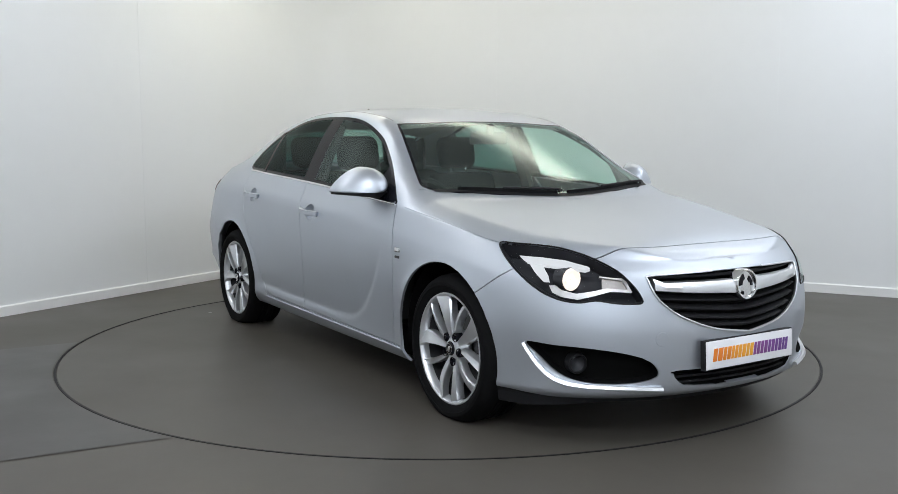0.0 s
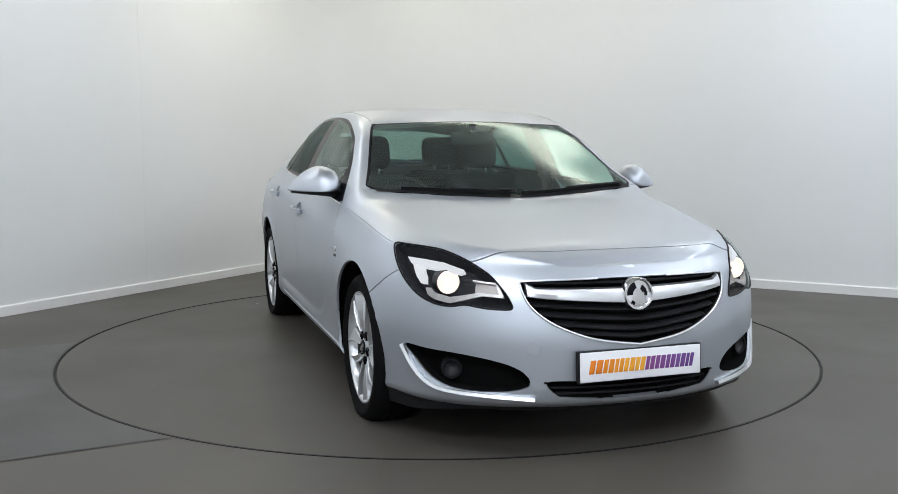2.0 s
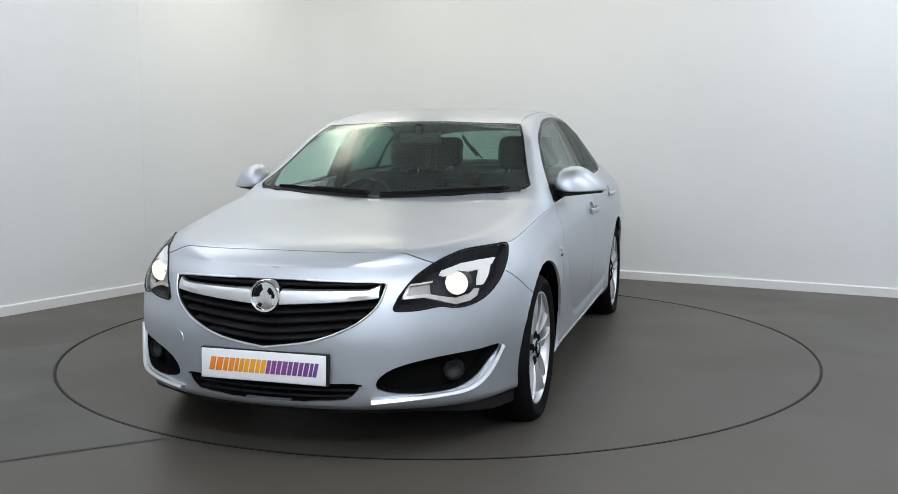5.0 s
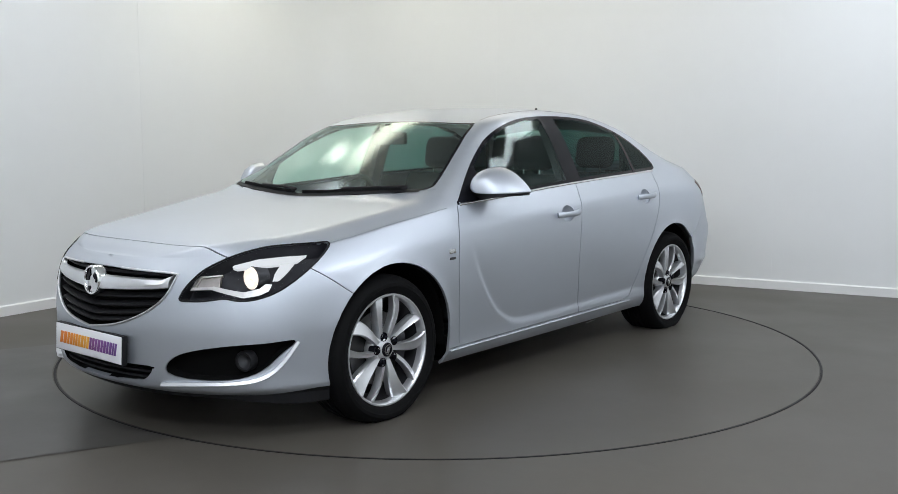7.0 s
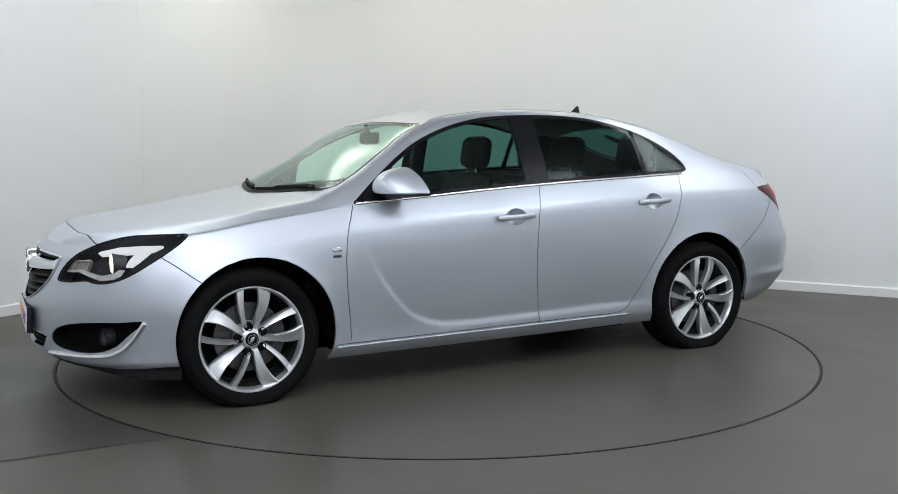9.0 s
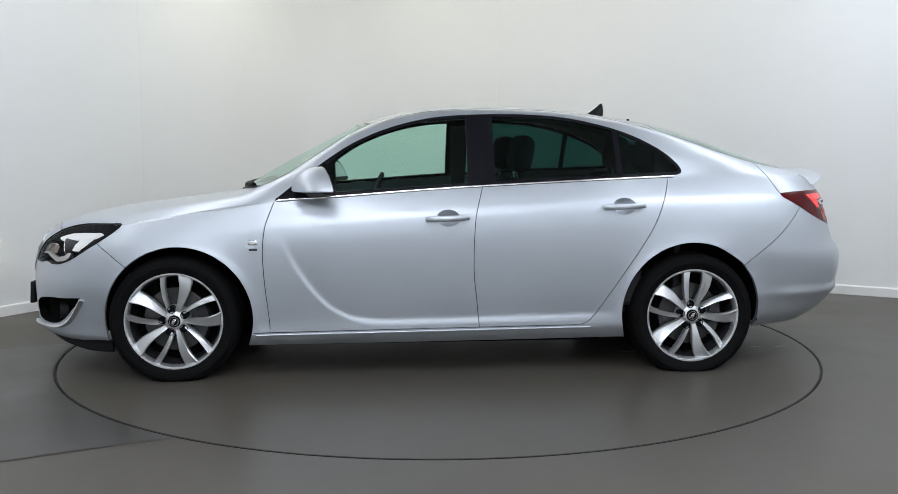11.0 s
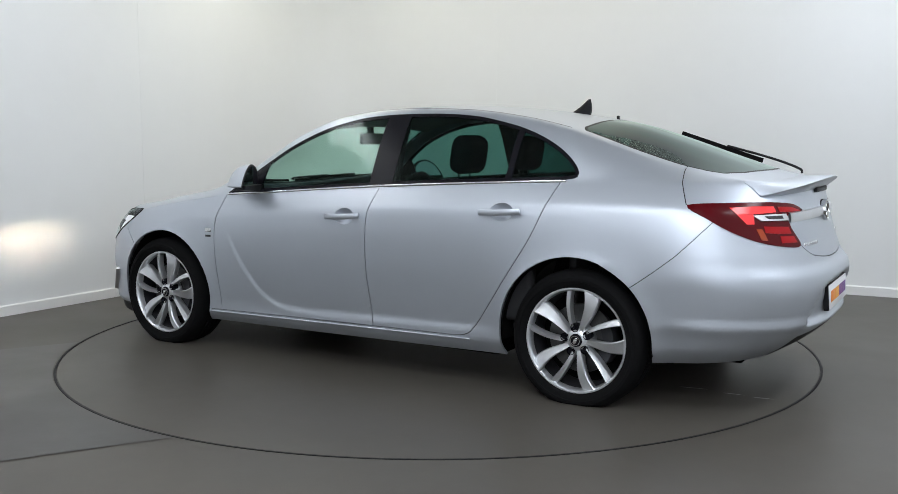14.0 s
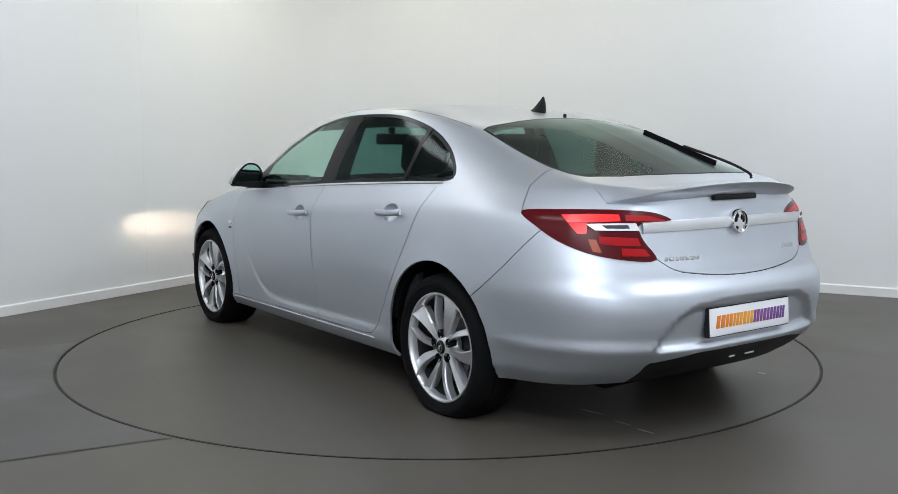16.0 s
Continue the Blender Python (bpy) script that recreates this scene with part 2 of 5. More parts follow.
def room():
    left_end, arc, right_end, back = room_outline()
    ring = [left_end, *arc, right_end, back]
    hull = [Vector((sum(p.x for p in ring) / len(ring), sum(p.y for p in ring) / len(ring), 0))][0]

    def wall(name, pts):
        bm = bmesh.new()
        rows = []
        for i, p in enumerate(pts):
            d = (pts[min(i + 1, len(pts) - 1)] - pts[max(i - 1, 0)]).normalized()
            out = Vector((-d.y, d.x, 0))
            if out.dot(p - hull) < 0:
                out = -out
            rows.append([bm.verts.new(p + o + Vector((0, 0, z))) for o, z in ((Vector(), 0), (Vector(), CEILING_Z), (out * 0.12, CEILING_Z), (out * 0.12, 0))])
        for r, q in zip(rows, rows[1:]):
            for i in range(4):
                bm.faces.new((r[i], r[(i + 1) % 4], q[(i + 1) % 4], q[i]))
        bm.faces.new(rows[0])
        bm.faces.new(rows[-1])
        return tagged(part(name, bm, WALL_MAT, angle=60), "plain white painted studio wall with faint panel joints", "wall", kind="structure")

    def skirting(pts):
        bm = bmesh.new()
        rows = []
        for i, p in enumerate(pts):
            d = (pts[min(i + 1, len(pts) - 1)] - pts[max(i - 1, 0)]).normalized()
            inn = Vector((d.y, -d.x, 0))
            if inn.dot(p - hull) > 0:
                inn = -inn
            rows.append([bm.verts.new(p + inn * o + Vector((0, 0, z))) for o, z in ((0.0, 0.0), (0.016, 0.0), (0.016, 0.068), (0.010, 0.076), (0.0, 0.076))])
        for r, q in zip(rows, rows[1:]):
            for i in range(5):
                bm.faces.new((r[i], r[(i + 1) % 5], q[(i + 1) % 5], q[i]))
        bm.faces.new(rows[0])
        bm.faces.new(rows[-1])
        tagged(part("baseboard", bm, SKIRT_MAT, angle=30), "low white skirting board along the studio walls", "skirting board", kind="structure")

    wall("wall_north", [left_end, *arc, right_end])
    wall("wall_south", [right_end, back])
    wall("wall_west", [back, left_end])
    skirting([left_end, *arc, right_end])

    # fine vertical cover strips over the wall panel joints
    for d, steps in ((LEFT_DIR, (3.92, 2.55)), (RIGHT_DIR, (4.46, 1.9))):
        for s in steps:
            bm = bmesh.new()
            p = CORNER + d * s
            n = Vector((-d.y, d.x, 0))
            if n.dot(p - hull) > 0:
                n = -n
            m = Matrix.Translation(p) @ Matrix((d, n, Vector((0, 0, 1)))).transposed().to_4x4()
            box(bm, -0.006, 0.006, -0.001, 0.0015, 0.077, CEILING_Z - 0.002)
            bmesh.ops.transform(bm, verts=bm.verts, matrix=m)
            tagged(part("trim", bm, WALL_MAT), "flush white joint strip between wall panels", "trim", kind="structure")

    # floor: one sheet with a round hole for the turntable
    bm = bmesh.new()
    n = 160
    hole = [bm.verts.new(((DISC_R + 0.006) * math.cos(2 * math.pi * i / n), (DISC_R + 0.006) * math.sin(2 * math.pi * i / n), 0)) for i in range(n)]
    rim = []
    flat = [p.copy() for p in ring]
    for i in range(n):
        d = Vector((math.cos(2 * math.pi * i / n), math.sin(2 * math.pi * i / n), 0))
        best = 99
        for p, q in zip(flat, flat[1:] + flat[:1]):
            e = q - p
            den = d.x * e.y - d.y * e.x
            if abs(den) > 1e-9:
                s, u = (p.x * e.y - p.y * e.x) / den, (p.x * d.y - p.y * d.x) / den
                if s > 0 and -1e-6 <= u <= 1 + 1e-6:
                    best = min(best, s)
        rim.append(bm.verts.new(d * (best + 0.08)))
    low = [bm.verts.new((v.co.x, v.co.y, -0.08)) for v in hole]
    for i in range(n):
        j = (i + 1) % n
        bm.faces.new((hole[i], rim[i], rim[j], hole[j]))
        bm.faces.new((low[i], hole[i], hole[j], low[j]))
    bm.faces.new(low)
    tagged(part("floor", bm, FLOOR_MAT, angle=30), "smooth mid-grey vinyl studio floor", "floor", kind="structure")

    # darker floor sheet that reaches the turntable
    bm = bmesh.new()
    outer = [Vector((-3.501, -0.722, 0.003)), Vector((-2.595, -2.668, 0.003))]
    edge = [Vector(((DISC_R + 0.012) * math.cos(a), (DISC_R + 0.012) * math.sin(a), 0.003)) for a in np.linspace(-2.0920, -3.1172, 40)]
    bm.faces.new([bm.verts.new(p) for p in outer + edge])
    bmesh.ops.triangulate(bm, faces=bm.faces)
    tagged(part("floor_patch", bm, PATCH_MAT), "darker grey vinyl floor sheet beside the turntable", "floor sheet", kind="structure")

    bm = bmesh.new()
    bm.faces.new([bm.verts.new(p + Vector((0, 0, CEILING_Z))) for p in ring])
    extruded = bmesh.ops.extrude_face_region(bm, geom=bm.faces[:])
    bmesh.ops.translate(bm, verts=[v for v in extruded["geom"] if isinstance(v, bmesh.types.BMVert)], vec=(0, 0, 0.1))
    tagged(part("ceiling", bm, CEIL_MAT, angle=30), "plain white studio ceiling", "ceiling", kind="structure")

    for r, l, lx, ly, watts, color in CEILING_LIGHTS:
        lamp = tagged(new("ceiling_light"), "long slim white ceiling strip light, switched on", "ceiling light", group="ceiling lights")
        place = CORNER + RIGHT_DIR * r + LEFT_DIR * l
        lamp.location = (place.x, place.y, CEILING_Z)
        lamp.rotation_euler = (0, 0, math.atan2(RIGHT_DIR.y, RIGHT_DIR.x))
        bm = bmesh.new()
        box(bm, -lx / 2 - 0.012, lx / 2 + 0.012, -ly / 2 - 0.012, ly / 2 + 0.012, -0.05, -0.002, 0.006)
        part("housing", bm, SKIRT_MAT, lamp)
        data = bpy.data.lights.new("ceiling_lamp", "AREA")
        data.shape, data.size, data.size_y, data.energy, data.color = "RECTANGLE", lx, ly, watts, color
        ob = new("lamp", data)
        ob.parent = lamp
        ob.location = (0, 0, -0.056)


room()


# ---- turntable ----
def turntable():
    disc = tagged(new("turntable"), "round grey turntable plate set flush in the floor", "turntable")
    bm = bmesh.new()
    lathe(bm, [(0.001, 0.0), (DISC_R - 0.012, 0.0), (DISC_R - 0.006, -0.004), (DISC_R - 0.006, -0.06), (0.001, -0.06)], 160, Matrix.Rotation(radians(90), 4, "X"))
    part("plate", bm, FLOOR_MAT, disc, angle=30)
    bm = bmesh.new()
    lathe(bm, [(DISC_R - 0.006, -0.05), (DISC_R - 0.006, 0.002), (DISC_R + 0.004, 0.002), (DISC_R + 0.004, -0.05)], 160, Matrix.Rotation(radians(90), 4, "X"))
    part("rim", bm, BLACK_PLASTIC, disc, "thin black rim strip", angle=30)
    # pale flat shapes that paint the glint of wet drips on the plate
    for x, y, w, h, a in ((-1.70, 0.340, 0.07, 0.006, 8), (-1.90, 0.352, 0.05, 0.004, 3), (-2.04, 0.358, 0.05, 0.005, 5), (-1.117, 0.416, 0.075, 0.010, 6), (0.91, 0.20, 0.02, 0.006, 0), (1.09, 0.26, 0.02, 0.006, 30), (-1.706, -0.907, 0.02, 0.008, 20)):
        bm = bmesh.new()
        ring = [(w * math.cos(t) * (1 + 0.15 * math.sin(3 * t)), h * math.sin(t) * (1 + 0.3 * math.cos(2 * t + x))) for t in np.linspace(0, 2 * math.pi, 18, endpoint=False)]
        bm.faces.new([bm.verts.new((p, q, 0.0006)) for p, q in ring])
        bmesh.ops.transform(bm, verts=bm.verts, matrix=pose(x, y, 0, 0, 0, a))
        part("scuff", bm, DRIP_GLINT_MAT, disc, "pale scuff on the plate")
    return disc


disc = turntable()


# ---- the car's shell ----
belt_z = smooth([(2.30, 0.735), (2.0, 0.765), (1.643, 0.805), (1.3, 0.862), (1.0, 0.905), (0.86, 0.925), (0.5, 0.950), (-0.19, 0.996), (-1.24, 1.042), (-1.55, 1.050), (-1.84, 1.046), (-2.1, 1.030), (-2.4, 1.010)])
belt_y = smooth([(1.75, 0.79), (1.5, 0.815), (1.0, 0.842), (0.86, 0.848), (0.0, 0.862), (-0.8, 0.848), (-1.24, 0.805), (-1.5, 0.785), (-1.75, 0.775), (-2.2, 0.76)])
bottom_z = smooth([(2.4, 0.195), (1.8, 0.180), (0.95, 0.178), (-0.95, 0.190), (-1.72, 0.228), (-2.1, 0.245), (-2.45, 0.262)])
side_y = smooth([(0.0, 0.845), (0.045, 0.872), (0.09, 0.884), (0.13, 0.884), (0.30, 0.893), (0.55, 0.907), (0.72, 0.912), (0.82, 0.908), (0.845, 0.904), (0.93, 0.883), (1.0, 0.862)])
side_taper = smooth([(1.75, -0.012), (1.3, -0.002), (0.9, 0.0), (-0.9, 0.0), (-1.35, 0.0), (-1.75, -0.018)])
nose_x = smooth([(0.0, 2.17), (0.08, 2.262), (0.2, 2.275), (0.5, 2.282), (0.75, 2.262), (0.9, 2.232), (1.0, 2.170)])
nose_p = smooth([(0, 2.7), (0.5, 2.5), (0.8, 2.6), (1, 2.9)])
tail_x = smooth([(0.0, -2.22), (0.07, -2.30), (0.16, -2.36), (0.42, -2.392), (0.49, -2.384), (0.535, -2.360), (0.56, -2.346), (0.62, -2.330), (0.67, -2.317), (0.85, -2.285), (1.0, -2.265)])
tail_p = smooth([(0, 3.4), (0.5, 3.5), (0.65, 3.5), (0.85, 3.6), (1, 3.0)])
center_z = smooth([(2.30, 0.738), (2.165, 0.745), (2.09, 0.782), (1.94, 0.832), (1.58, 0.888), (1.4, 0.910), (1.2, 0.936), (1.14, 0.947), (1.10, 0.962), (1.0, 1.026), (0.9, 1.086), (0.694, 1.198), (0.518, 1.285), (0.377, 1.347), (0.17, 1.402), (0.0, 1.428), (-0.35, 1.440), (-0.7, 1.421), (-1.04, 1.381), (-1.35, 1.325), (-1.56, 1.262), (-1.74, 1.198), (-1.91, 1.136), (-2.10, 1.068), (-2.18, 1.046), (-2.265, 1.024), (-2.4, 1.014)])
edge_y = smooth([(2.2, 0.20), (2.0, 0.50), (1.7, 0.665), (1.3, 0.74), (1.0, 0.765), (0.91, 0.765), (0.6, 0.690), (0.35, 0.632), (0.0, 0.612), (-0.6, 0.612), (-1.0, 0.615), (-1.3, 0.618), (-1.6, 0.615), (-1.9, 0.60), (-2.1, 0.56), (-2.27, 0.3)])
edge_rise = smooth([(2.3, 0.004), (2.0, 0.045), (1.5, 0.045), (1.05, 0.050), (0.95, 0.070), (0.8, 0.120), (0.6, 0.235), (0.45, 0.320), (0.2, 0.392), (-0.1, 0.410), (-0.6, 0.378), (-0.95, 0.318), (-1.2, 0.250), (-1.4, 0.178), (-1.6, 0.110), (-1.8, 0.058), (-2.0, 0.028), (-2.3, 0.010)])

FRONT_WHEEL, REAR_WHEEL, WHEEL_Y = (1.366, 0.314), (-1.361, 0.303), 0.876
ARCH_F, ARCH_R = (1.338, 0.325, 0.376), (-1.348, 0.322, 0.378)
BLADE = spline([(0.84, 0.86), (0.81, 0.73), (0.765, 0.62), (0.70, 0.515), (0.61, 0.405), (0.545, 0.352), (0.43, 0.303), (0.27, 0.288), (0.0, 0.290), (-1.1, 0.31)], 6)

BLADE_AREA = np.concatenate([BLADE, [(-1.1, 1.4), (0.95, 1.4), (0.90, 0.95)]])

RECESS = [(-0.1, 0.404), (0.53, 0.404), (0.497, 0.45), (0.452, 0.51), (0.415, 0.547), (0.34, 0.579), (0.2, 0.590), (-0.1, 0.594)]

crease_v = smooth([(0.9, 0.893), (0.6, 0.882), (0.0, 0.860), (-0.5, 0.868), (-1.0, 0.878), (-1.4, 0.871), (-1.7, 0.865)])


def side_point(x, v):
    """Half-width at station x and relative height v, for the sides between the end caps."""
    w0, z0, z1 = side_y(v), bottom_z(x), belt_z(x)
    w = w0 + side_taper(x) * (1 - v) + (belt_y(x) - 0.862) * np.clip((v - 0.45) / 0.55, 0, 1) ** 1.6
    return w, z0 + (z1 - z0) * v


def shell_grid():
    cap, mid, low, up = 44, 176, 60, 44
    vs = np.linspace(0, 1, low + 1)
    xs_front, xs_rear = 1.42, -1.48
    pts = np.zeros((2 * cap + mid + 1, low + up + 1, 3))
    for j, v in enumerate(vs):
        th = np.linspace(0, math.pi / 2, cap + 1)
        p = float(nose_p(v))
        xf, xr = float(nose_x(v)), float(tail_x(v))
        fx = xs_front + (xf - xs_front) * np.sin(th) ** (2 / p)
        rx = xs_rear + (xr - xs_rear) * np.sin(th) ** (2 / float(tail_p(v)))
        mx = np.linspace(xs_rear, xs_front, mid + 1)
        x = np.concatenate([rx[::-1], mx[1:-1], fx])
        w, z = side_point(x, v)
        shrink = np.concatenate([np.cos(th[::-1]) ** (2 / (2.6 + 0.45 * float(np.clip((0.90 - v) / 0.50, 0, 1)))), np.ones(mid - 1), np.cos(th) ** (2 / 2.05)])
        y = w * shrink
        y = y - 0.180 * np.clip((0.75 - x) / 0.6, 0, 1) * np.clip(v - crease_v(x), 0, 1)
        inner = inside_blade(x, z) * ((x < 0.9) & (x > -1.0))
        y = y + inner
        for cx, cz, r in (ARCH_F, ARCH_R):
            d = np.hypot(x - cx, z - cz) - r
            y = y + 0.011 * np.exp(-np.clip(d, 0, 1) / 0.035) * (d < 0.2) * (y > 0.5)
        pts[:, j] = np.stack([x, y, z], 1)
    lower = pts[:, :low]
    x, y, z = lower[..., 0], lower[..., 1], lower[..., 2]
    tuck = np.where(x < -1.5, np.clip((0.402 - z) / 0.16, 0, 1) * np.clip((-1.6 - x) / 0.2, 0, 1), 0)
    lower[..., 0] += 0.040 * tuck * np.clip((-1.9 - x) / 0.4, 0, 1)
    lower[..., 1] *= 1 - 0.038 * tuck
    ridge = np.clip(1 - np.abs(z - 0.410) / 0.045, 0, 1) * np.clip((-1.75 - x) / 0.2, 0, 1)
    lower[..., 0] -= 0.011 * ridge * np.clip((-1.95 - x) / 0.3, 0, 1)
    lower[..., 1] *= 1 + 0.010 * ridge
    d = np.where(x < -2.0, inside_distance(RECESS, y, z), -1)
    lower[..., 0] += 0.030 * np.clip(d / 0.020, 0, 1) ** 0.8
    for i in range(len(pts)):
        b = pts[i, low]
        x = b[0]
        yc = min(float(edge_y(x)), b[1] * 0.93)
        zt = float(center_z(x))
        zc = min(b[2] + float(edge_rise(x)), zt - 0.004)
        c = np.array([yc, zc])
        bb, t = b[1:], np.array([0.0, max(zt, b[2] + 0.001)])
        m1 = np.array([yc * 0.62, zc + (t[1] - zc) * 0.58])
        m2 = np.array([yc * 0.30, zc + (t[1] - zc) * 0.91])
        h = bb + (c - bb) * 0.5 + np.array([0.012, 0.0]) * min(1, edge_rise(x) / 0.2)
        k1, k2 = c + (bb - c) * 0.14, c + (m1 - c) * 0.16
        curve = spline([bb, h, k1, k2, m1, m2, t], 16)
        s = np.concatenate([[0], np.cumsum(np.hypot(*np.diff(curve, axis=0).T))])
        q = np.linspace(0, s[-1], up + 1)
        pts[i, low:, 0] = x
        pts[i, low:, 1] = np.interp(q, s, curve[:, 0])
        pts[i, low:, 2] = np.interp(q, s, curve[:, 1])
    pts[:, -1, 1] = 0
    pts[0, :, 1] = pts[-1, :, 1] = 0
    return pts, low


def inside_blade(x, z):
    d = inside_distance(BLADE_AREA, x, z)
    fade = np.clip((0.76 - z) / 0.20, 0, 1) * np.clip((0.9 - x) / 0.12, 0, 1) * np.clip((x + 1.0) / 0.25, 0, 1)
    return -0.0075 * fade * np.where(d > 0, np.exp(-d / 0.12) * np.clip(d / 0.02, 0, 1), 0)


def grid_normals(pts):
    du, dv = np.gradient(pts, axis=0), np.gradient(pts, axis=1)
    n = np.cross(du, dv)
    n[:, -1, 1] = 0
    n[0, :, 1] = n[-1, :, 1] = 0
    size = np.linalg.norm(n, axis=2, keepdims=True)
    n = np.where(size > 1e-12, n / np.maximum(size, 1e-12), 0)
    out = (pts - np.array([0, 0, 0.5])) * np.array([0.35, 1, 1])
    flip_sign = np.sign((n * out).sum(axis=2).mean())
    return n * flip_sign


def cut(bm, f):
    """Cut the mesh along f = 0, where f is a number."""
    verts = list(bm.verts)
    co = np.array([v.co[:] for v in verts])
    val = f(co[:, 0], co[:, 1], co[:, 2])
    val = np.where(np.abs(val) < 4e-4, 0.0, val)
    table = dict(zip(verts, val))
    for e in [e for e in bm.edges if table[e.verts[0]] * table[e.verts[1]] < 0]:
        a, b = e.verts
        fa0, fb0 = table[a], table[b]
        _, nv = bmesh.utils.edge_split(e, a, fa0 / (fa0 - fb0))
        table[nv] = 0.0
    for face in list(bm.faces):
        vals = [table[v] for v in face.verts]
        good = [q for q in vals if q == q]
        if good and min(good) < 0 < max(good):
            zero = [v for v, q in zip(face.verts, vals) if q == 0]
            for i in range(len(zero)):
                a, b = zero[i], zero[(i + 1) % len(zero)]
                if a is not b and not bm.edges.get((a, b)):
                    try:
                        bmesh.utils.face_split(face, a, b)
                    except ValueError:
                        continue
                    break


def mask(keep, f):
    """f where keep holds, no number elsewhere."""
    return lambda x, y, z: np.where(keep(x, y, z), f(x, y, z), np.nan)


def fa(x, y):
    return np.degrees(np.arctan2(y, np.maximum(x - 1.2, 1e-6))) * 0.013


def ra(x, y):
    return np.degrees(np.arctan2(y, np.maximum(-1.3 - x, 1e-6))) * 0.013


def arc_poly(points, n=5):
    return [(a * 0.013, z) for a, z in points] if n < 2 else spline([(a * 0.013, z) for a, z in points], n, closed=True)


DLO = spline([(0.845, 0.934), (0.70, 1.050), (0.552, 1.158), (0.428, 1.233), (0.274, 1.298), (0.12, 1.341), (-0.033, 1.366), (-0.25, 1.378), (-0.49, 1.377), (-0.68, 1.363), (-0.82, 1.338), (-0.97, 1.300), (-1.10, 1.250), (-1.21, 1.190), (-1.285, 1.128), (-1.318, 1.080), (-1.300, 1.056), (-1.24, 1.048)], 4)
DLO = np.concatenate([DLO, [(x, float(belt_z(x)) + 0.006) for x in np.linspace(-1.15, 0.80, 16)]])
HEADLAMP = arc_poly([(61.3, 0.807), (57.5, 0.808), (48.1, 0.803), (43.5, 0.794), (38.7, 0.774), (34.7, 0.746), (31.3, 0.712), (28.6, 0.664), (27.2, 0.628), (26.7, 0.598), (29, 0.594), (32.5, 0.597), (36.5, 0.606), (39.8, 0.597), (43.7, 0.603), (48.5, 0.634), (54.8, 0.706), (59.6, 0.770)], 4)
GRILLE = np.concatenate([[(-0.01, 0.708)], spline([(0.15, 0.707), (0.32, 0.704), (0.435, 0.699), (0.447, 0.683), (0.430, 0.624), (0.385, 0.572), (0.31, 0.526), (0.184, 0.482), (0.0, 0.455)], 4), [(-0.01, 0.455)]])
INTAKE = [(-0.01, 0.322), (0.372, 0.322), (0.352, 0.288), (0.318, 0.258), (0.15, 0.246), (-0.01, 0.244)]
FOG = arc_poly([(51.8, 0.427), (45, 0.423), (38, 0.417), (31, 0.400), (25.9, 0.373), (23.2, 0.332), (23.8, 0.293), (30.6, 0.273), (39, 0.277), (44.4, 0.311), (48.4, 0.372)], 4)
TAIL = arc_poly([(55.8, 0.948), (46, 0.959), (38, 0.960), (32.9, 0.958), (25.5, 0.946), (21, 0.914), (24, 0.907), (29.3, 0.904), (28.8, 0.845), (25.9, 0.763), (33.4, 0.768), (40.7, 0.795), (46.8, 0.840), (51.6, 0.892)], 4)
SCREEN = [(0.0, 1.108), (0.2, 1.100), (0.4, 1.068), (0.6, 1.005), (0.715, 0.930), (0.735, 0.885), (0.68, 0.72), (0.62, 0.52), (0.575, 0.375), (0.555, 0.352), (0.45, 0.362), (0.25, 0.378), (0.0, 0.385)]
BACKLIGHT = [(0.0, -1.245), (0.3, -1.237), (0.50, -1.237), (0.555, -1.262), (0.575, -1.5), (0.580, -1.75), (0.572, -1.88), (0.540, -1.945), (0.40, -2.005), (0.20, -2.035), (0.0, -2.045)]
DOOR_LINE = spline([(0.842, 0.940), (0.868, 0.87), (0.892, 0.80), (0.905, 0.70), (0.905, 0.6), (0.897, 0.477), (0.885, 0.36), (0.872, 0.2)], 6)
B_LINE = spline([(-0.240, 1.05), (-0.227, 0.987), (-0.205, 0.91), (-0.189, 0.84), (-0.180, 0.70), (-0.181, 0.541), (-0.196, 0.40), (-0.216, 0.2)], 6)
REAR_LINE = spline([(-1.255, 1.08), (-1.229, 1.018), (-1.132, 0.783), (-0.98, 0.545), (-0.865, 0.372), (-0.817, 0.308), (-0.785, 0.280), (-0.72, 0.2655), (-0.5, 0.2625), (0.3, 0.255), (0.99, 0.247)], 6)
BAND_BLACK = material("band_black", (0.008, 0.008, 0.009), 0.4)
BAND_BLACK.node_tree.nodes["Principled BSDF"].inputs["Specular IOR Level"].default_value = 0.06
BUMPER_F = [(1.80, 0.745), (1.70, 0.675), (1.60, 0.600), (1.52, 0.55)]
BUMPER_R = [(-2.02, 0.935), (-1.955, 0.866), (-1.886, 0.790), (-1.82, 0.724), (-1.73, 0.652), (-1.64, 0.585), (-1.56, 0.53)]
GAP = 0.0021
GAPS = {"belt": 0.0006, "bump_r": 0.0018}
HANDLES = [(-0.035, 0.838), (-0.965, 0.893)]
CUP = (0.062, 0.044)


def cup_area(x, z):
    """Inside either of the hollows behind the handles."""
    return np.maximum(*[1 - np.hypot((x - a + 0.01) / CUP[0], (z - b) / CUP[1]) for a, b in HANDLES]) * 0.05


def pane_frame(x, z):
    """Inside the side glass opening, past the black surround."""
    return inside_distance(DLO, x, z) - 0.016


SMOOTH = {}


